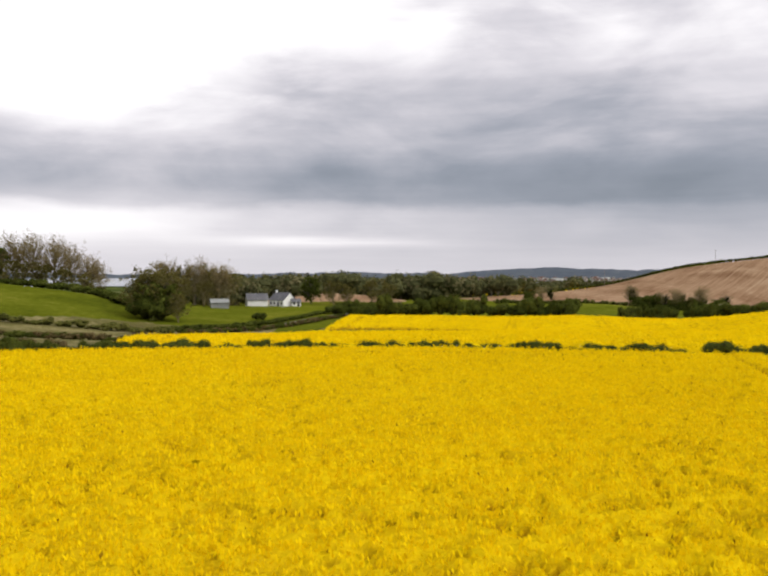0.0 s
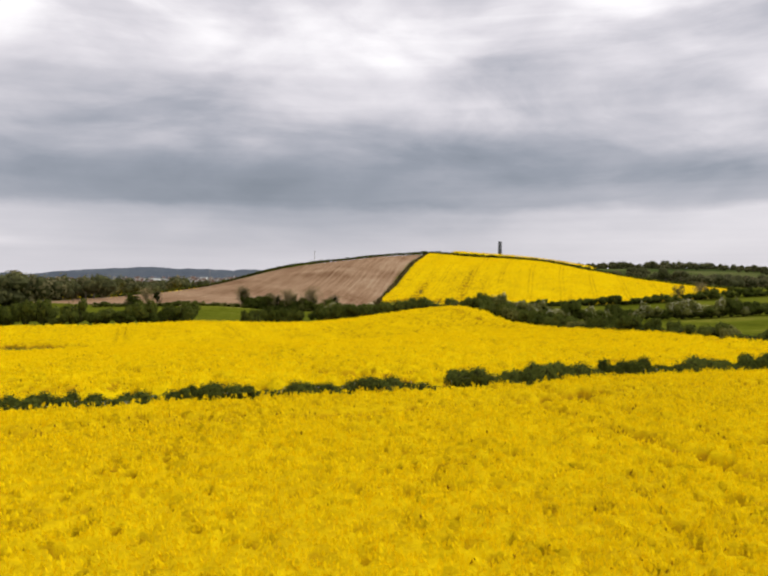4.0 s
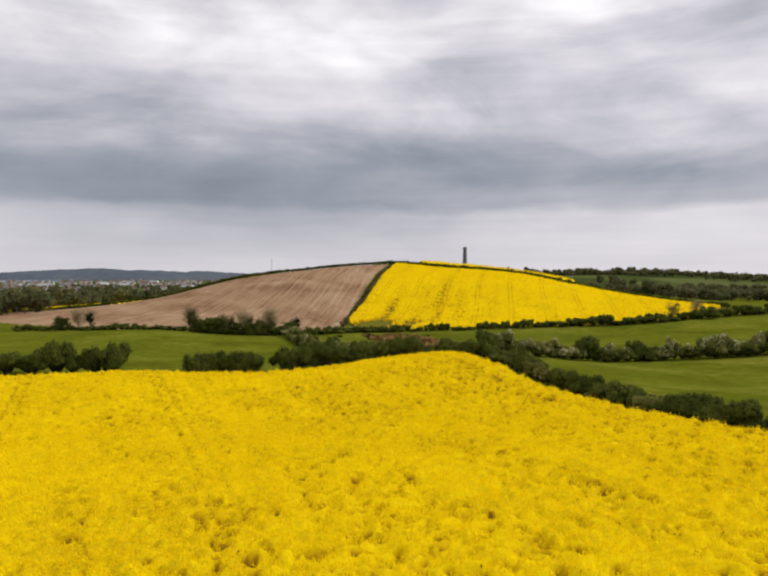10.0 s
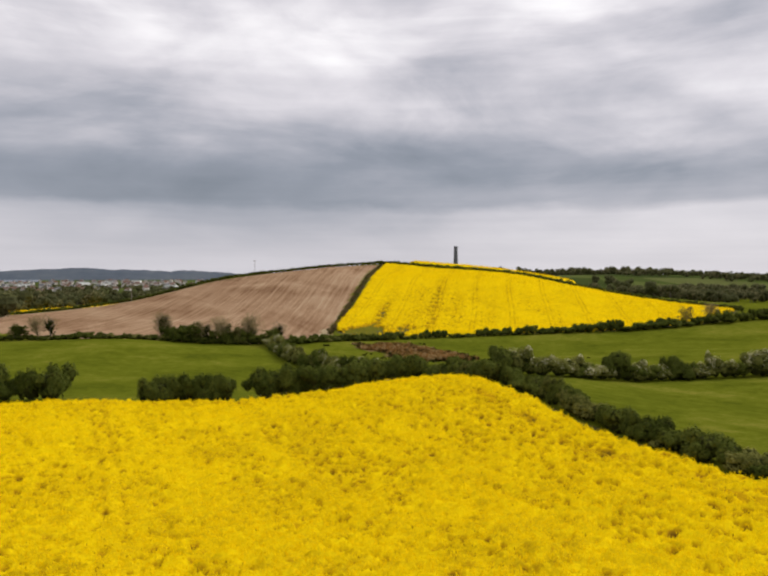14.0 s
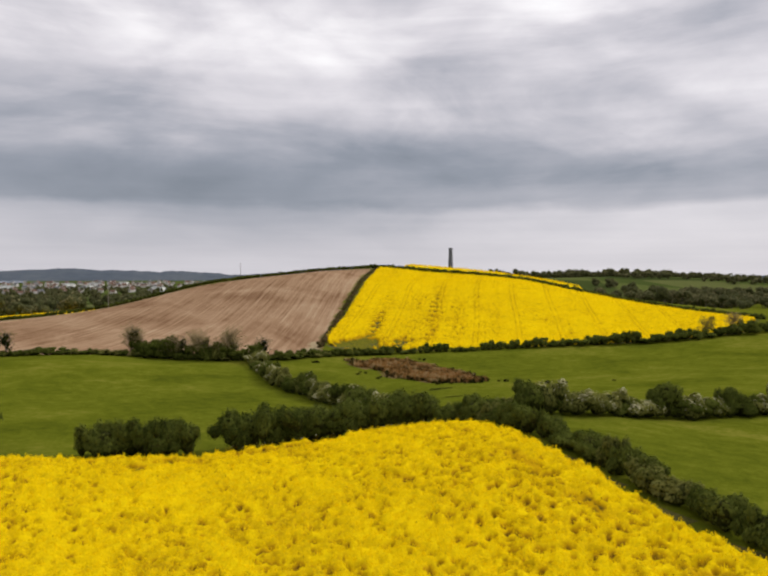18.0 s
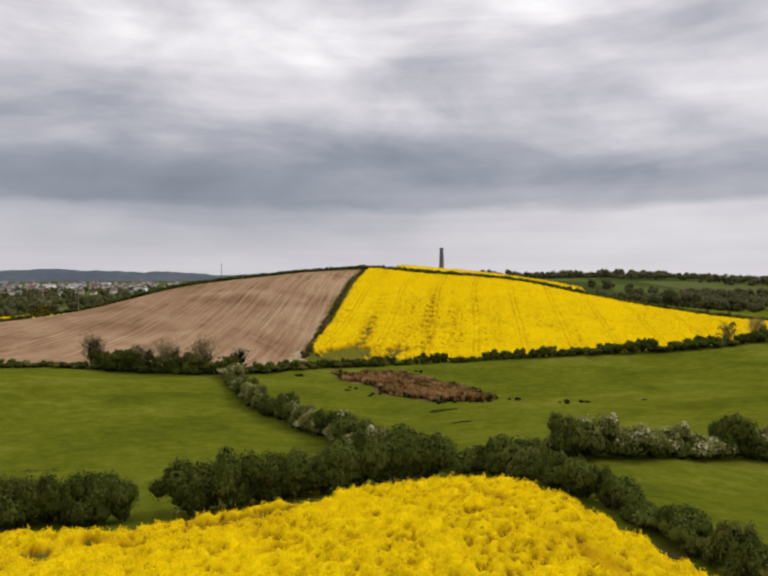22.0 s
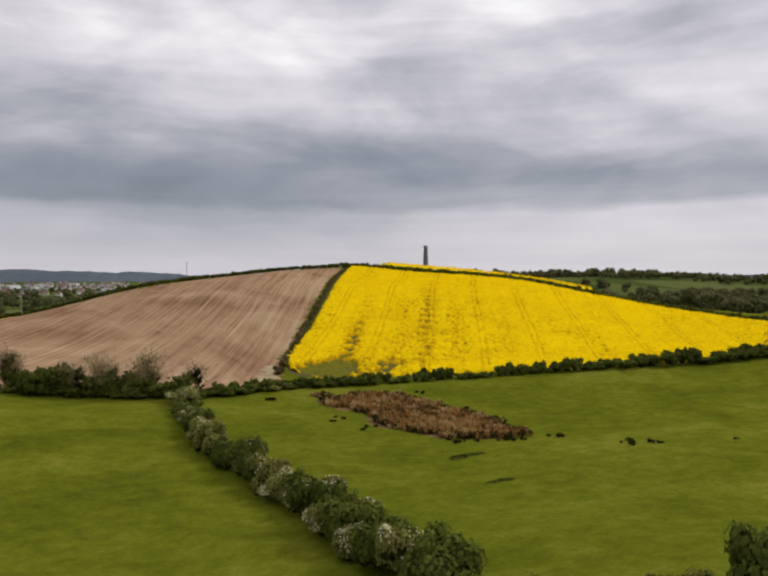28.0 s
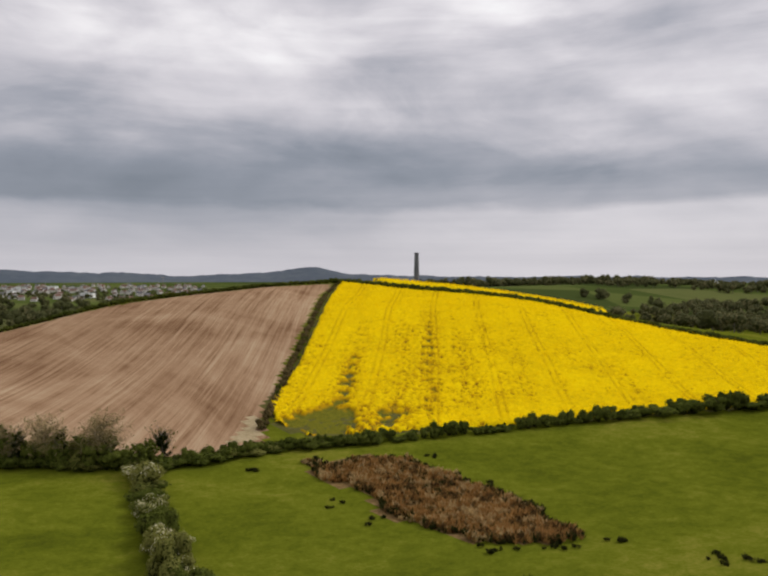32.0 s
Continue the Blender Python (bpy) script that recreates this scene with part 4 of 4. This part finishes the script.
hedge("rough bank hedge along the field corner", [(-40, 150), (-62, 152), (-90, 158), (-120, 160)], 1.4, 2.4, SHRUBS_BROWN + SHRUBS_FAR[:2], 0.6, 0.4)
hedge("low overgrown bank beside the crop", [(-44, 100), (-70, 104), (-110, 110)], 1.3, 2.2, SHRUBS_BROWN + SHRUBS_FAR[:2], 0.6, 0.4)
hedge("straggling gorse scrub on rough ground", [(-60, 204), (-84, 206), (-110, 202)], 1.8, 3.0, SHRUBS_PALE, 0.9, 0.5)
hedge("small bush in the pasture below the house", [(-46, 256), (-44.5, 256.4)], 2.6, 2.8, SHRUBS_FAR, 0.5, 0.1)


def ribbon(name, label, line, half, mat, category):
    """A lane laid on the ground along a line."""
    pts = []
    for (ax, ay), (bx, by) in zip(line, line[1:]):
        for f in np.linspace(0, 1, 9)[:-1]:
            pts.append((ax + (bx - ax) * f, ay + (by - ay) * f))
    pts.append(line[-1])
    p = np.array(pts)
    d = np.gradient(p, axis=0)
    d /= np.linalg.norm(d, axis=1)[:, None]
    n = np.stack([-d[:, 1], d[:, 0]], 1)
    rows = []
    for k, up in ((-1.15, -0.15), (-1.0, 0.22), (0.0, 0.30), (1.0, 0.22), (1.15, -0.15)):
        q = p + n * half * k
        rows.append(np.stack([q[:, 0], q[:, 1], land(q[:, 0], q[:, 1]) + up], 1))
    v = np.stack(rows, 1).reshape(-1, 3)
    tagged(new(name, mesh_of(name, v, grid_faces(5, len(p)), [mat], True)), label, category, kind="structure")


ribbon("lane", "grey gravel farm lane between hedges", [(-14, 290), (-21, 274), (-27, 262), (-35, 240), (-45, 222), (-56, 213)], 1.9, M_GRAVEL, "lane")

# ---- far woods ----
def woodland(label, spots, seed, tall, name="woodland", bare=0.4):
    """Many crowns in one mesh: each a few lumps painted dark as shade under leaf sprays. spots: (x, y, count, spread
    along x, spread along y).
    """
    rng = np.random.RandomState(seed)
    vs, fs, ms, n0 = [], [], [], 0
    for sx, sy, count, wx, wy in spots:
        for _ in range(count):
            x, y = sx + rng.uniform(-wx, wx), sy + rng.uniform(-wy, wy)
            z, h = float(land(x, y)), tall * rng.uniform(0.55, 1.15)
            w = h * rng.uniform(0.40, 0.68)
            pale = rng.rand() < bare
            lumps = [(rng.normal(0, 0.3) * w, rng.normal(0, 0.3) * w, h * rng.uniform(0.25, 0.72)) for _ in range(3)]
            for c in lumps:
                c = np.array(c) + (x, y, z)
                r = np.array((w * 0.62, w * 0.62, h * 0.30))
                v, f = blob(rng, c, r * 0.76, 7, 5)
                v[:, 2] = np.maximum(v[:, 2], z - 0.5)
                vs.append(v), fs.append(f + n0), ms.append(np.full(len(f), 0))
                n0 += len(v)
                d = rng.normal(size=(32, 3))
                d /= np.linalg.norm(d, axis=1)[:, None]
                q = cards(rng, c + d * r * rng.uniform(0.8, 1.15, (32, 1)), d, h * 0.11)
                vs.append(q), fs.append(np.arange(128).reshape(-1, 4) + n0), ms.append(np.full(32, 2 if pale else 1))
                n0 += 128
            v, f = tube([(x, y, z - 0.5), (x, y, z + h * 0.5)], [h * 0.03, h * 0.02], 5)
            vs.append(v), fs.append(f + n0), ms.append(np.full(len(f), 3))
            n0 += len(v)
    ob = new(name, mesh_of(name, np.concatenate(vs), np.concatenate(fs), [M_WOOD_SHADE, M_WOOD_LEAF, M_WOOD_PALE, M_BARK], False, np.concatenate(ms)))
    return tagged(ob, label, "trees", kind="stuff")


woodland("belt of mixed woodland beyond the house", [(-90, 500, 46, 40, 14), (-10, 505, 64, 50, 14), (-60, 590, 60, 70, 30), (30, 640, 56, 60, 30), (-150, 620, 24, 60, 30), (110, 720, 30, 60, 30)], 1, 18, bare=0.5)
woodland("bare spring trees behind the farm", [(-88, 350, 16, 18, 10), (-74, 370, 10, 10, 8)], 8, 13, bare=0.9)
woodland("scattered field trees before the town", [(180, 860, 60, 90, 50), (90, 950, 70, 120, 60), (260, 1050, 60, 140, 60), (60, 790, 20, 60, 30), (330, 1250, 40, 160, 60), (150, 1300, 40, 160, 60), (40, 1150, 30, 120, 60), (-250, 900, 30, 160, 60)], 2, 13)
woodland("hedgerow trees past the hill crop", [(440, 430, 16, 30, 14), (480, 410, 16, 24, 24), (470, 470, 16, 40, 10), (540, 450, 20, 50, 14), (600, 540, 24, 70, 8), (520, 360, 14, 30, 12), (680, 500, 18, 60, 8), (640, 600, 14, 8, 50), (430, 400, 10, 14, 14), (500, 440, 26, 40, 14), (570, 420, 26, 40, 16), (640, 520, 30, 60, 14), (720, 560, 30, 70, 14), (600, 470, 24, 60, 12)], 3, 9, bare=0.7)
woodland("wooded ridge on the skyline", [(800, 1075, 76, 60, 40), (860, 1020, 76, 60, 40), (920, 960, 76, 55, 40), (975, 905, 76, 55, 40), (1030, 830, 76, 50, 45), (1085, 745, 76, 45, 50), (1130, 660, 70, 40, 50), (740, 1120, 56, 60, 30), (1180, 570, 56, 40, 60), (830, 1040, 30, 60, 30), (950, 930, 30, 50, 30), (1060, 790, 30, 40, 40)], 4, 10)
woodland("woods on the near slope of the far hills", [(720, 860, 70, 60, 30), (780, 800, 54, 50, 30), (880, 790, 50, 70, 25), (900, 680, 50, 50, 40), (640, 800, 46, 50, 20), (960, 600, 26, 40, 40), (700, 900, 30, 60, 20), (820, 730, 24, 40, 30)], 5, 10, bare=0.5)


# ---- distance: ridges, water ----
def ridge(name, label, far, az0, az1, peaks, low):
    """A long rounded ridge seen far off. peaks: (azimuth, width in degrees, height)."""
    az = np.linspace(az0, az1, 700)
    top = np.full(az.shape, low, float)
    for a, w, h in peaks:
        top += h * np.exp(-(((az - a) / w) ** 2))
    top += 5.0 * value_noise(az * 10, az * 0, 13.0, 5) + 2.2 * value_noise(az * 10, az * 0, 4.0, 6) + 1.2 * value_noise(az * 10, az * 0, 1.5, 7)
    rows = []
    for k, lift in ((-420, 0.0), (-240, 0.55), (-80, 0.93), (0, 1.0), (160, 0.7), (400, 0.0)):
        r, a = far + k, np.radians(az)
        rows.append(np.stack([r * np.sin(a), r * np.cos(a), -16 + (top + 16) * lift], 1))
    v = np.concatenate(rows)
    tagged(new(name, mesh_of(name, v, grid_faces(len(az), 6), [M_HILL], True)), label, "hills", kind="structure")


ridge("backdrop_hills", "wooded hills on the horizon, blue-grey with painted haze", 4150, -40, 75, [(11, 2.4, 28), (14.6, 2.6, 20), (7.2, 2.4, 18), (18.8, 3.2, 16), (-3, 4, 5), (31, 2.2, 40), (27, 3, 18), (36, 4, 8), (48, 8, 2), (62, 9, 2)], 8)


def lough(name, az0, az1, near, far):
    a = np.radians(np.linspace(az0, az1, 24))
    wob = 60 * value_noise(np.degrees(a) * 3, a * 0, 4.0, 8)
    v = np.concatenate([np.stack([(r + wob) * np.sin(a), (r + wob) * np.cos(a), np.full(24, -12.6)], 1) for r in (near, (near + far) / 2, far)])
    tagged(new(name, mesh_of(name, v, grid_faces(24, 3), [M_WATER], True)), "still grey water of a lough", "water", kind="structure")


lough("water", -34, -13, 1450, 3800)
lough("water", 5, 9, 3000, 3750)


# ---- buildings ----
def part(name, bm, mat, parent, label=""):
    me = bpy.data.meshes.new(name)
    bm.to_mesh(me)
    bm.free()
    me.materials.append(mat)
    ob = new(name, me)
    ob.parent = parent
    return tagged(ob, label)


def box(bm, x0, x1, y0, y1, z0, z1):
    vs = [bm.verts.new((x, y, z)) for z in (z0, z1) for x, y in ((x0, y0), (x1, y0), (x1, y1), (x0, y1))]
    for q in ((3, 2, 1, 0), (4, 5, 6, 7), (0, 1, 5, 4), (1, 2, 6, 5), (2, 3, 7, 6), (3, 0, 4, 7)):
        bm.faces.new([vs[i] for i in q])


def gable_house(label, long, deep, eaves, rise, wall=None, roof=None, windows=0, chimneys=1, name="house", hipped=0.0):
    """A gabled house: ridge along x, its origin on the ground at the middle."""
    root = tagged(new(name), label, "house")
    bm = bmesh.new()
    a, b = long / 2, deep / 2
    p = [bm.verts.new(c) for c in ((-a, -b, -0.6), (a, -b, -0.6), (a, b, -0.6), (-a, b, -0.6), (-a, -b, eaves), (a, -b, eaves), (a, b, eaves), (-a, b, eaves), (-a, 0, eaves + rise), (a, 0, eaves + rise))]
    for q in ((0, 1, 5, 4), (2, 3, 7, 6), (1, 2, 6, 9, 5), (3, 0, 4, 8, 7), (3, 2, 1, 0)):
        bm.faces.new([p[i] for i in q])
    part("wall", bm, wall or M_WHITE, root)
    bm = bmesh.new()
    o, t = 0.35, 0.16
    slope = rise / b
    for s in (-1, 1):
        e = [(-a - o, s * (b + o), eaves - o * slope), (a + o, s * (b + o), eaves - o * slope), (a + o, 0, eaves + rise), (-a - o, 0, eaves + rise)]
        lo, hi = [bm.verts.new(c) for c in e], [bm.verts.new((c[0], c[1], c[2] + t)) for c in e]
        for i in range(4):
            bm.faces.new((lo[i], lo[(i + 1) % 4], hi[(i + 1) % 4], hi[i]))
        bm.faces.new(lo), bm.faces.new(hi)
    bmesh.ops.recalc_face_normals(bm, faces=bm.faces)
    part("roof", bm, roof or M_SLATE, root)
    for i in range(chimneys):
        bm = bmesh.new()
        cx = (-a + 0.8) if i == 0 else (a - 0.8)
        box(bm, cx - 0.4, cx + 0.4, -0.35, 0.35, eaves + rise - 0.5, eaves + rise + 1.1)
        box(bm, cx - 0.48, cx + 0.48, -0.43, 0.43, eaves + rise + 0.95, eaves + rise + 1.12)
        part("chimney", bm, wall or M_WHITE, root)
    for i in range(windows):
        wx = -a + long * (i + 0.5) / windows
        bm = bmesh.new()
        low = 0.0 if i == windows // 2 else 0.95
        box(bm, wx - 0.5, wx + 0.5, -b - 0.05, -b + 0.02, low, 2.1)
        part("door" if low == 0 else "window", bm, M_GLASS, root)
    return root


def set_down(ob, x, y, turn, up=0.0):
    ob.matrix_basis = Matrix.Translation(at(x, y, up)) @ Matrix.Rotation(math.radians(turn), 4, "Z")
    return ob


set_down(gable_house("white rendered farmhouse gable with grey slate roof", 10, 7.5, 3.0, 3.2, windows=4), -51.5, 352, -42)
set_down(gable_house("long white farm building with low slate roof", 9, 6, 3.0, 2.6, chimneys=0, windows=0, name="farm_building"), -62, 345, 20)
set_down(gable_house("white lean-to at the end of the farmhouse", 4, 4, 2.2, 1.2, chimneys=0, windows=2, name="outbuilding"), -45.5, 350, 20)
set_down(gable_house("grey sheeted farm shed among trees", 6.5, 5, 2.2, 1.2, M_TIN, M_TIN, chimneys=0, name="shed"), -68.5, 300, 20)

TOWN = [
    gable_house("grey-white rendered town house with dark roof", 9, 7, 4.2, 2.8, M_TOWN),
    gable_house("town house with brown tiled roof", 9, 7, 4.2, 2.8, M_TOWN, M_TILE),
    gable_house("pale bungalow with dark roof", 11, 8, 2.6, 2.6, M_TOWN, M_SLATE),
    gable_house("large white industrial shed beyond the town", 26, 14, 6.0, 2.0, M_WHITE, M_TIN, chimneys=0, name="industrial_shed"),
]
town_rng = random.Random(11)
for i, first in enumerate(TOWN):
    set_down(first, 300 + 40 * i, 1760 + 25 * i, 20 * i, 2.0)
for i in range(270):
    azi, far = math.radians(town_rng.uniform(4.5, 24.0)), town_rng.uniform(1500, 2300)
    pick = TOWN[3] if i % 40 == 0 else TOWN[town_rng.choice((0, 1, 1, 1, 1, 2))]
    hx, hy = far * math.sin(azi), far * math.cos(azi)
    one = copy_thing(pick, Matrix.Translation((hx, hy, float(land(hx, hy)) + 0.012 * (far - 1550))) @ Matrix.Rotation(town_rng.uniform(0, 3.1), 4, "Z"))
    tagged(one, group="houses of the far town")
woodland("garden trees among the town houses", [(180, 1600, 40, 150, 40), (380, 1650, 40, 150, 40), (260, 1850, 40, 200, 60), (480, 1900, 40, 160, 60), (560, 1500, 30, 140, 60), (150, 2000, 30, 150, 60), (300, 1720, 50, 200, 40), (450, 1780, 40, 160, 40), (330, 1580, 40, 180, 30), (560, 2050, 30, 150, 60), (650, 1500, 60, 200, 60), (800, 1720, 60, 220, 60), (700, 1260, 60, 160, 60), (540, 1250, 50, 140, 60), (900, 1950, 50, 250, 80)], 6, 9, "garden_trees")
set_down(gable_house("white farmhouse on the far hillside", 16, 8, 4.0, 3.0), 1010, 745, 30, 0.5)


def obelisk():
    """A tall tapering square shaft of stone on a stepped plinth."""
    root = tagged(new("obelisk"), "tall tapering grey stone obelisk on the far hill", "monument")
    tall, z0 = 36.0, 0.0
    for name, half0, half1, a, b in (("plinth", 4.2, 4.2, -1.0, 1.2), ("pedestal", 3.2, 3.0, 1.2, 5.0), ("shaft", 2.25, 1.55, 5.0, tall - 1.6), ("cap", 1.8, 1.7, tall - 1.6, tall)):
        bm = bmesh.new()
        lo = [bm.verts.new((x * half0, y * half0, a)) for x, y in ((-1, -1), (1, -1), (1, 1), (-1, 1))]
        hi = [bm.verts.new((x * half1, y * half1, b)) for x, y in ((-1, -1), (1, -1), (1, 1), (-1, 1))]
        for i in range(4):
            bm.faces.new((lo[i], lo[(i + 1) % 4], hi[(i + 1) % 4], hi[i]))
        bm.faces.new(lo[::-1]), bm.faces.new(hi)
        bmesh.ops.bevel(bm, geom=bm.edges[:], offset=0.12, segments=1, affect="EDGES")
        part(name, bm, M_STONE, root)
    return root


monument = obelisk()
monument.location = (578, 805, 49.5 - 36.0)
monument.rotation_euler = (0, 0, 0.5)


def utility_pole(x, y, tall, turn):
    root = tagged(new("utility_pole"), "weathered wooden power pole with crossarm", "pole")
    v, f = tube([(0, 0, -1), (0, 0, tall * 0.5), (0, 0, tall)], [0.16, 0.14, 0.11], 8)
    new("shaft", mesh_of("shaft", v, f, [M_WOOD], True)).parent = root
    bm = bmesh.new()
    box(bm, -1.2, 1.2, -0.07, 0.07, tall - 0.75, tall - 0.6)
    part("crossarm", bm, M_WOOD, root)
    for dx in (-1.05, 0.0, 1.05):
        v, f = tube([(dx, 0, tall - 0.6 if dx else tall), (dx, 0, tall - 0.3 if dx else tall + 0.3)], [0.06, 0.05], 6)
        new("insulator", mesh_of("insulator", v, f, [M_TIN], True)).parent = root
    set_down(root, x, y, turn)
    return root


utility_pole(162, 608, 12, 20)
utility_pole(249, 612, 11, 20)


# ---- rushes and small growth in the pasture ----
def tuft_cards(rng, x, y, z, blades, tall, spread):
    """Upright pointed blades leaning outward from a point."""
    a = rng.uniform(0, 2 * math.pi, blades)
    lean = rng.uniform(0.05, 0.75, blades)
    h = tall * rng.uniform(0.6, 1.1, blades)
    out = np.stack([np.cos(a), np.sin(a)], 1)
    base = np.stack([x + out[:, 0] * spread * 0.3, y + out[:, 1] * spread * 0.3, np.full(blades, z - 0.05)], 1)
    tip = base + np.stack([out[:, 0] * np.sin(lean) * h, out[:, 1] * np.sin(lean) * h, np.cos(lean) * h], 1)
    side = np.stack([-out[:, 1], out[:, 0], np.zeros(blades)], 1) * (tall * 0.12)
    mid = base * 0.45 + tip * 0.55
    return np.stack([base, mid + side, tip, mid - side], 1).reshape(-1, 3)


def rush_bed():
    rng = np.random.RandomState(5)
    x, y = rng.uniform(168, 202, 5200), rng.uniform(286, 358, 5200)
    e = inside(RUSH_BED, x, y) + 1.8 * value_noise(x, y, 4.0, 15)
    x, y, e = x[e > 0], y[e > 0], e[e > 0]
    z = land(x, y)
    tall = rng.uniform(0.8, 1.5, len(x)) * (1 + 0.25 * value_noise(x, y, 3.0, 16))
    q = np.concatenate([tuft_cards(rng, a, b, c, 12, h, 0.5 * h) for a, b, c, h in zip(x, y, z, tall)])
    pick = rng.rand(len(x)) + 0.35 * value_noise(x, y, 3.5, 17)
    kind = np.where(pick < 0.22, 3, np.where(pick > 0.8, 2, 0))
    kind = np.where(rng.rand(len(x)) < np.where(e < 1.2, 0.5, 0.04), 1, kind)
    tagged(new("rush_bed", mesh_of("rush_bed", q, np.arange(len(q)).reshape(-1, 4), [M_RUSH, M_RUSH_DARK, M_STRAW, M_DULL], False, np.repeat(kind, 12))), "bed of rust-brown dry rushes in wet pasture", "rushes", kind="stuff")


rush_bed()


def rush_clump(x, y, size, seed):
    rng = np.random.RandomState(seed)
    q = np.concatenate([tuft_cards(rng, rng.normal(0, 0.25) * size, rng.normal(0, 0.25) * size, 0.0, 14, 0.8 * size, 0.5 * size) for _ in range(4)])
    ob = tagged(new("rush_clump", mesh_of("rush_clump", q, np.arange(len(q)).reshape(-1, 4), [M_RUSH_DARK])), "small dark green clump of rushes in pasture", "rushes", "rush clumps in the pasture")
    ob.location = at(x, y)


clump_rng = random.Random(21)
for i, (cx, cy, spread, count) in enumerate(((203, 342, 1.5, 4), (199.5, 322, 1.0, 3), (191, 287, 1.2, 4), (193, 272.5, 1.8, 5), (196, 268.5, 1.5, 4), (170, 318, 2.0, 4), (169, 329, 2.5, 4), (165, 352, 2.0, 3), (176, 296, 2.5, 8), (205, 262, 1.5, 1), (182, 290, 3, 6))):
    for j in range(count):
        rush_clump(cx + clump_rng.uniform(-spread, spread), cy + clump_rng.uniform(-spread, spread), clump_rng.uniform(0.5, 1.05), 900 + 13 * i + j)


def dark_sward(label, x, y, rx, ry, seed, count=260):
    """A wet hollow where the grass grows short and dark."""
    rng = np.random.RandomState(seed)
    a, r = rng.uniform(0, 2 * math.pi, count), np.sqrt(rng.rand(count))
    r = r * (0.75 + 0.4 * np.sin(2 * a + seed) + 0.25 * np.sin(3 * a + 2 * seed)) * rng.uniform(0.7, 1.2, count)
    px, py = x + rx * r * np.cos(a), y + ry * r * np.sin(a)
    q = np.concatenate([tuft_cards(rng, u, v, w, 5, 0.28, 0.4) for u, v, w in zip(px, py, land(px, py))])
    tagged(new("sedge_patch", mesh_of("sedge_patch", q, np.arange(len(q)).reshape(-1, 4), [M_SEDGE])), label, "sedge", kind="stuff")


dark_sward("dark sedge in a wet hollow of the pasture", 166.5, 285, 3.6, 2.4, 1, 420)
dark_sward("dark sedge in a small wet hollow", 158, 267.5, 2.6, 1.5, 2, 300)
dark_sward("dark sedge at a pond edge in pasture", 82, 267, 5.0, 2.2, 3, 360)


def cow_parsley(label, line, count, seed):
    """White umbels on thin stalks along the foot of a hedge."""
    rng = np.random.RandomState(seed)
    vs, ms = [], []
    for _ in range(count):
        i = rng.randint(len(line) - 1)
        f = rng.rand()
        x, y = (line[i][0] * (1 - f) + line[i + 1][0] * f, line[i][1] * (1 - f) + line[i + 1][1] * f + rng.normal(-0.7, 0.25))
        z, h = float(land(x, y)), rng.uniform(1.1, 1.45)
        for _ in range(3):
            c = np.array([[x + rng.normal(0, 0.08), y + rng.normal(0, 0.08), z + h + rng.normal(0, 0.05)]])
            vs.append(cards(rng, c, np.array([[rng.normal(0, 0.4), rng.normal(0, 0.4), 1.0]]), 0.06)), ms.append(0)
        vs.append(np.array([[x - 0.012, y, z], [x + 0.012, y, z], [x + 0.012, y, z + h], [x - 0.012, y, z + h]])), ms.append(1)
    v = np.concatenate(vs)
    tagged(new("cow_parsley", mesh_of("cow_parsley", v, np.arange(len(v)).reshape(-1, 4), [M_PARSLEY, M_STEM], False, ms)), label, "wildflowers", kind="stuff")


cow_parsley("white cow parsley along the low hedge", [(-33, 81.3), (6, 77.8), (27, 75.8), (45, 74.3), (94, 69.8)], 120, 4)
cow_parsley("white cow parsley behind the rapeseed mound", [(86, 230.5), (93, 228.5), (101, 226.5), (109, 221), (114, 215)], 90, 5)
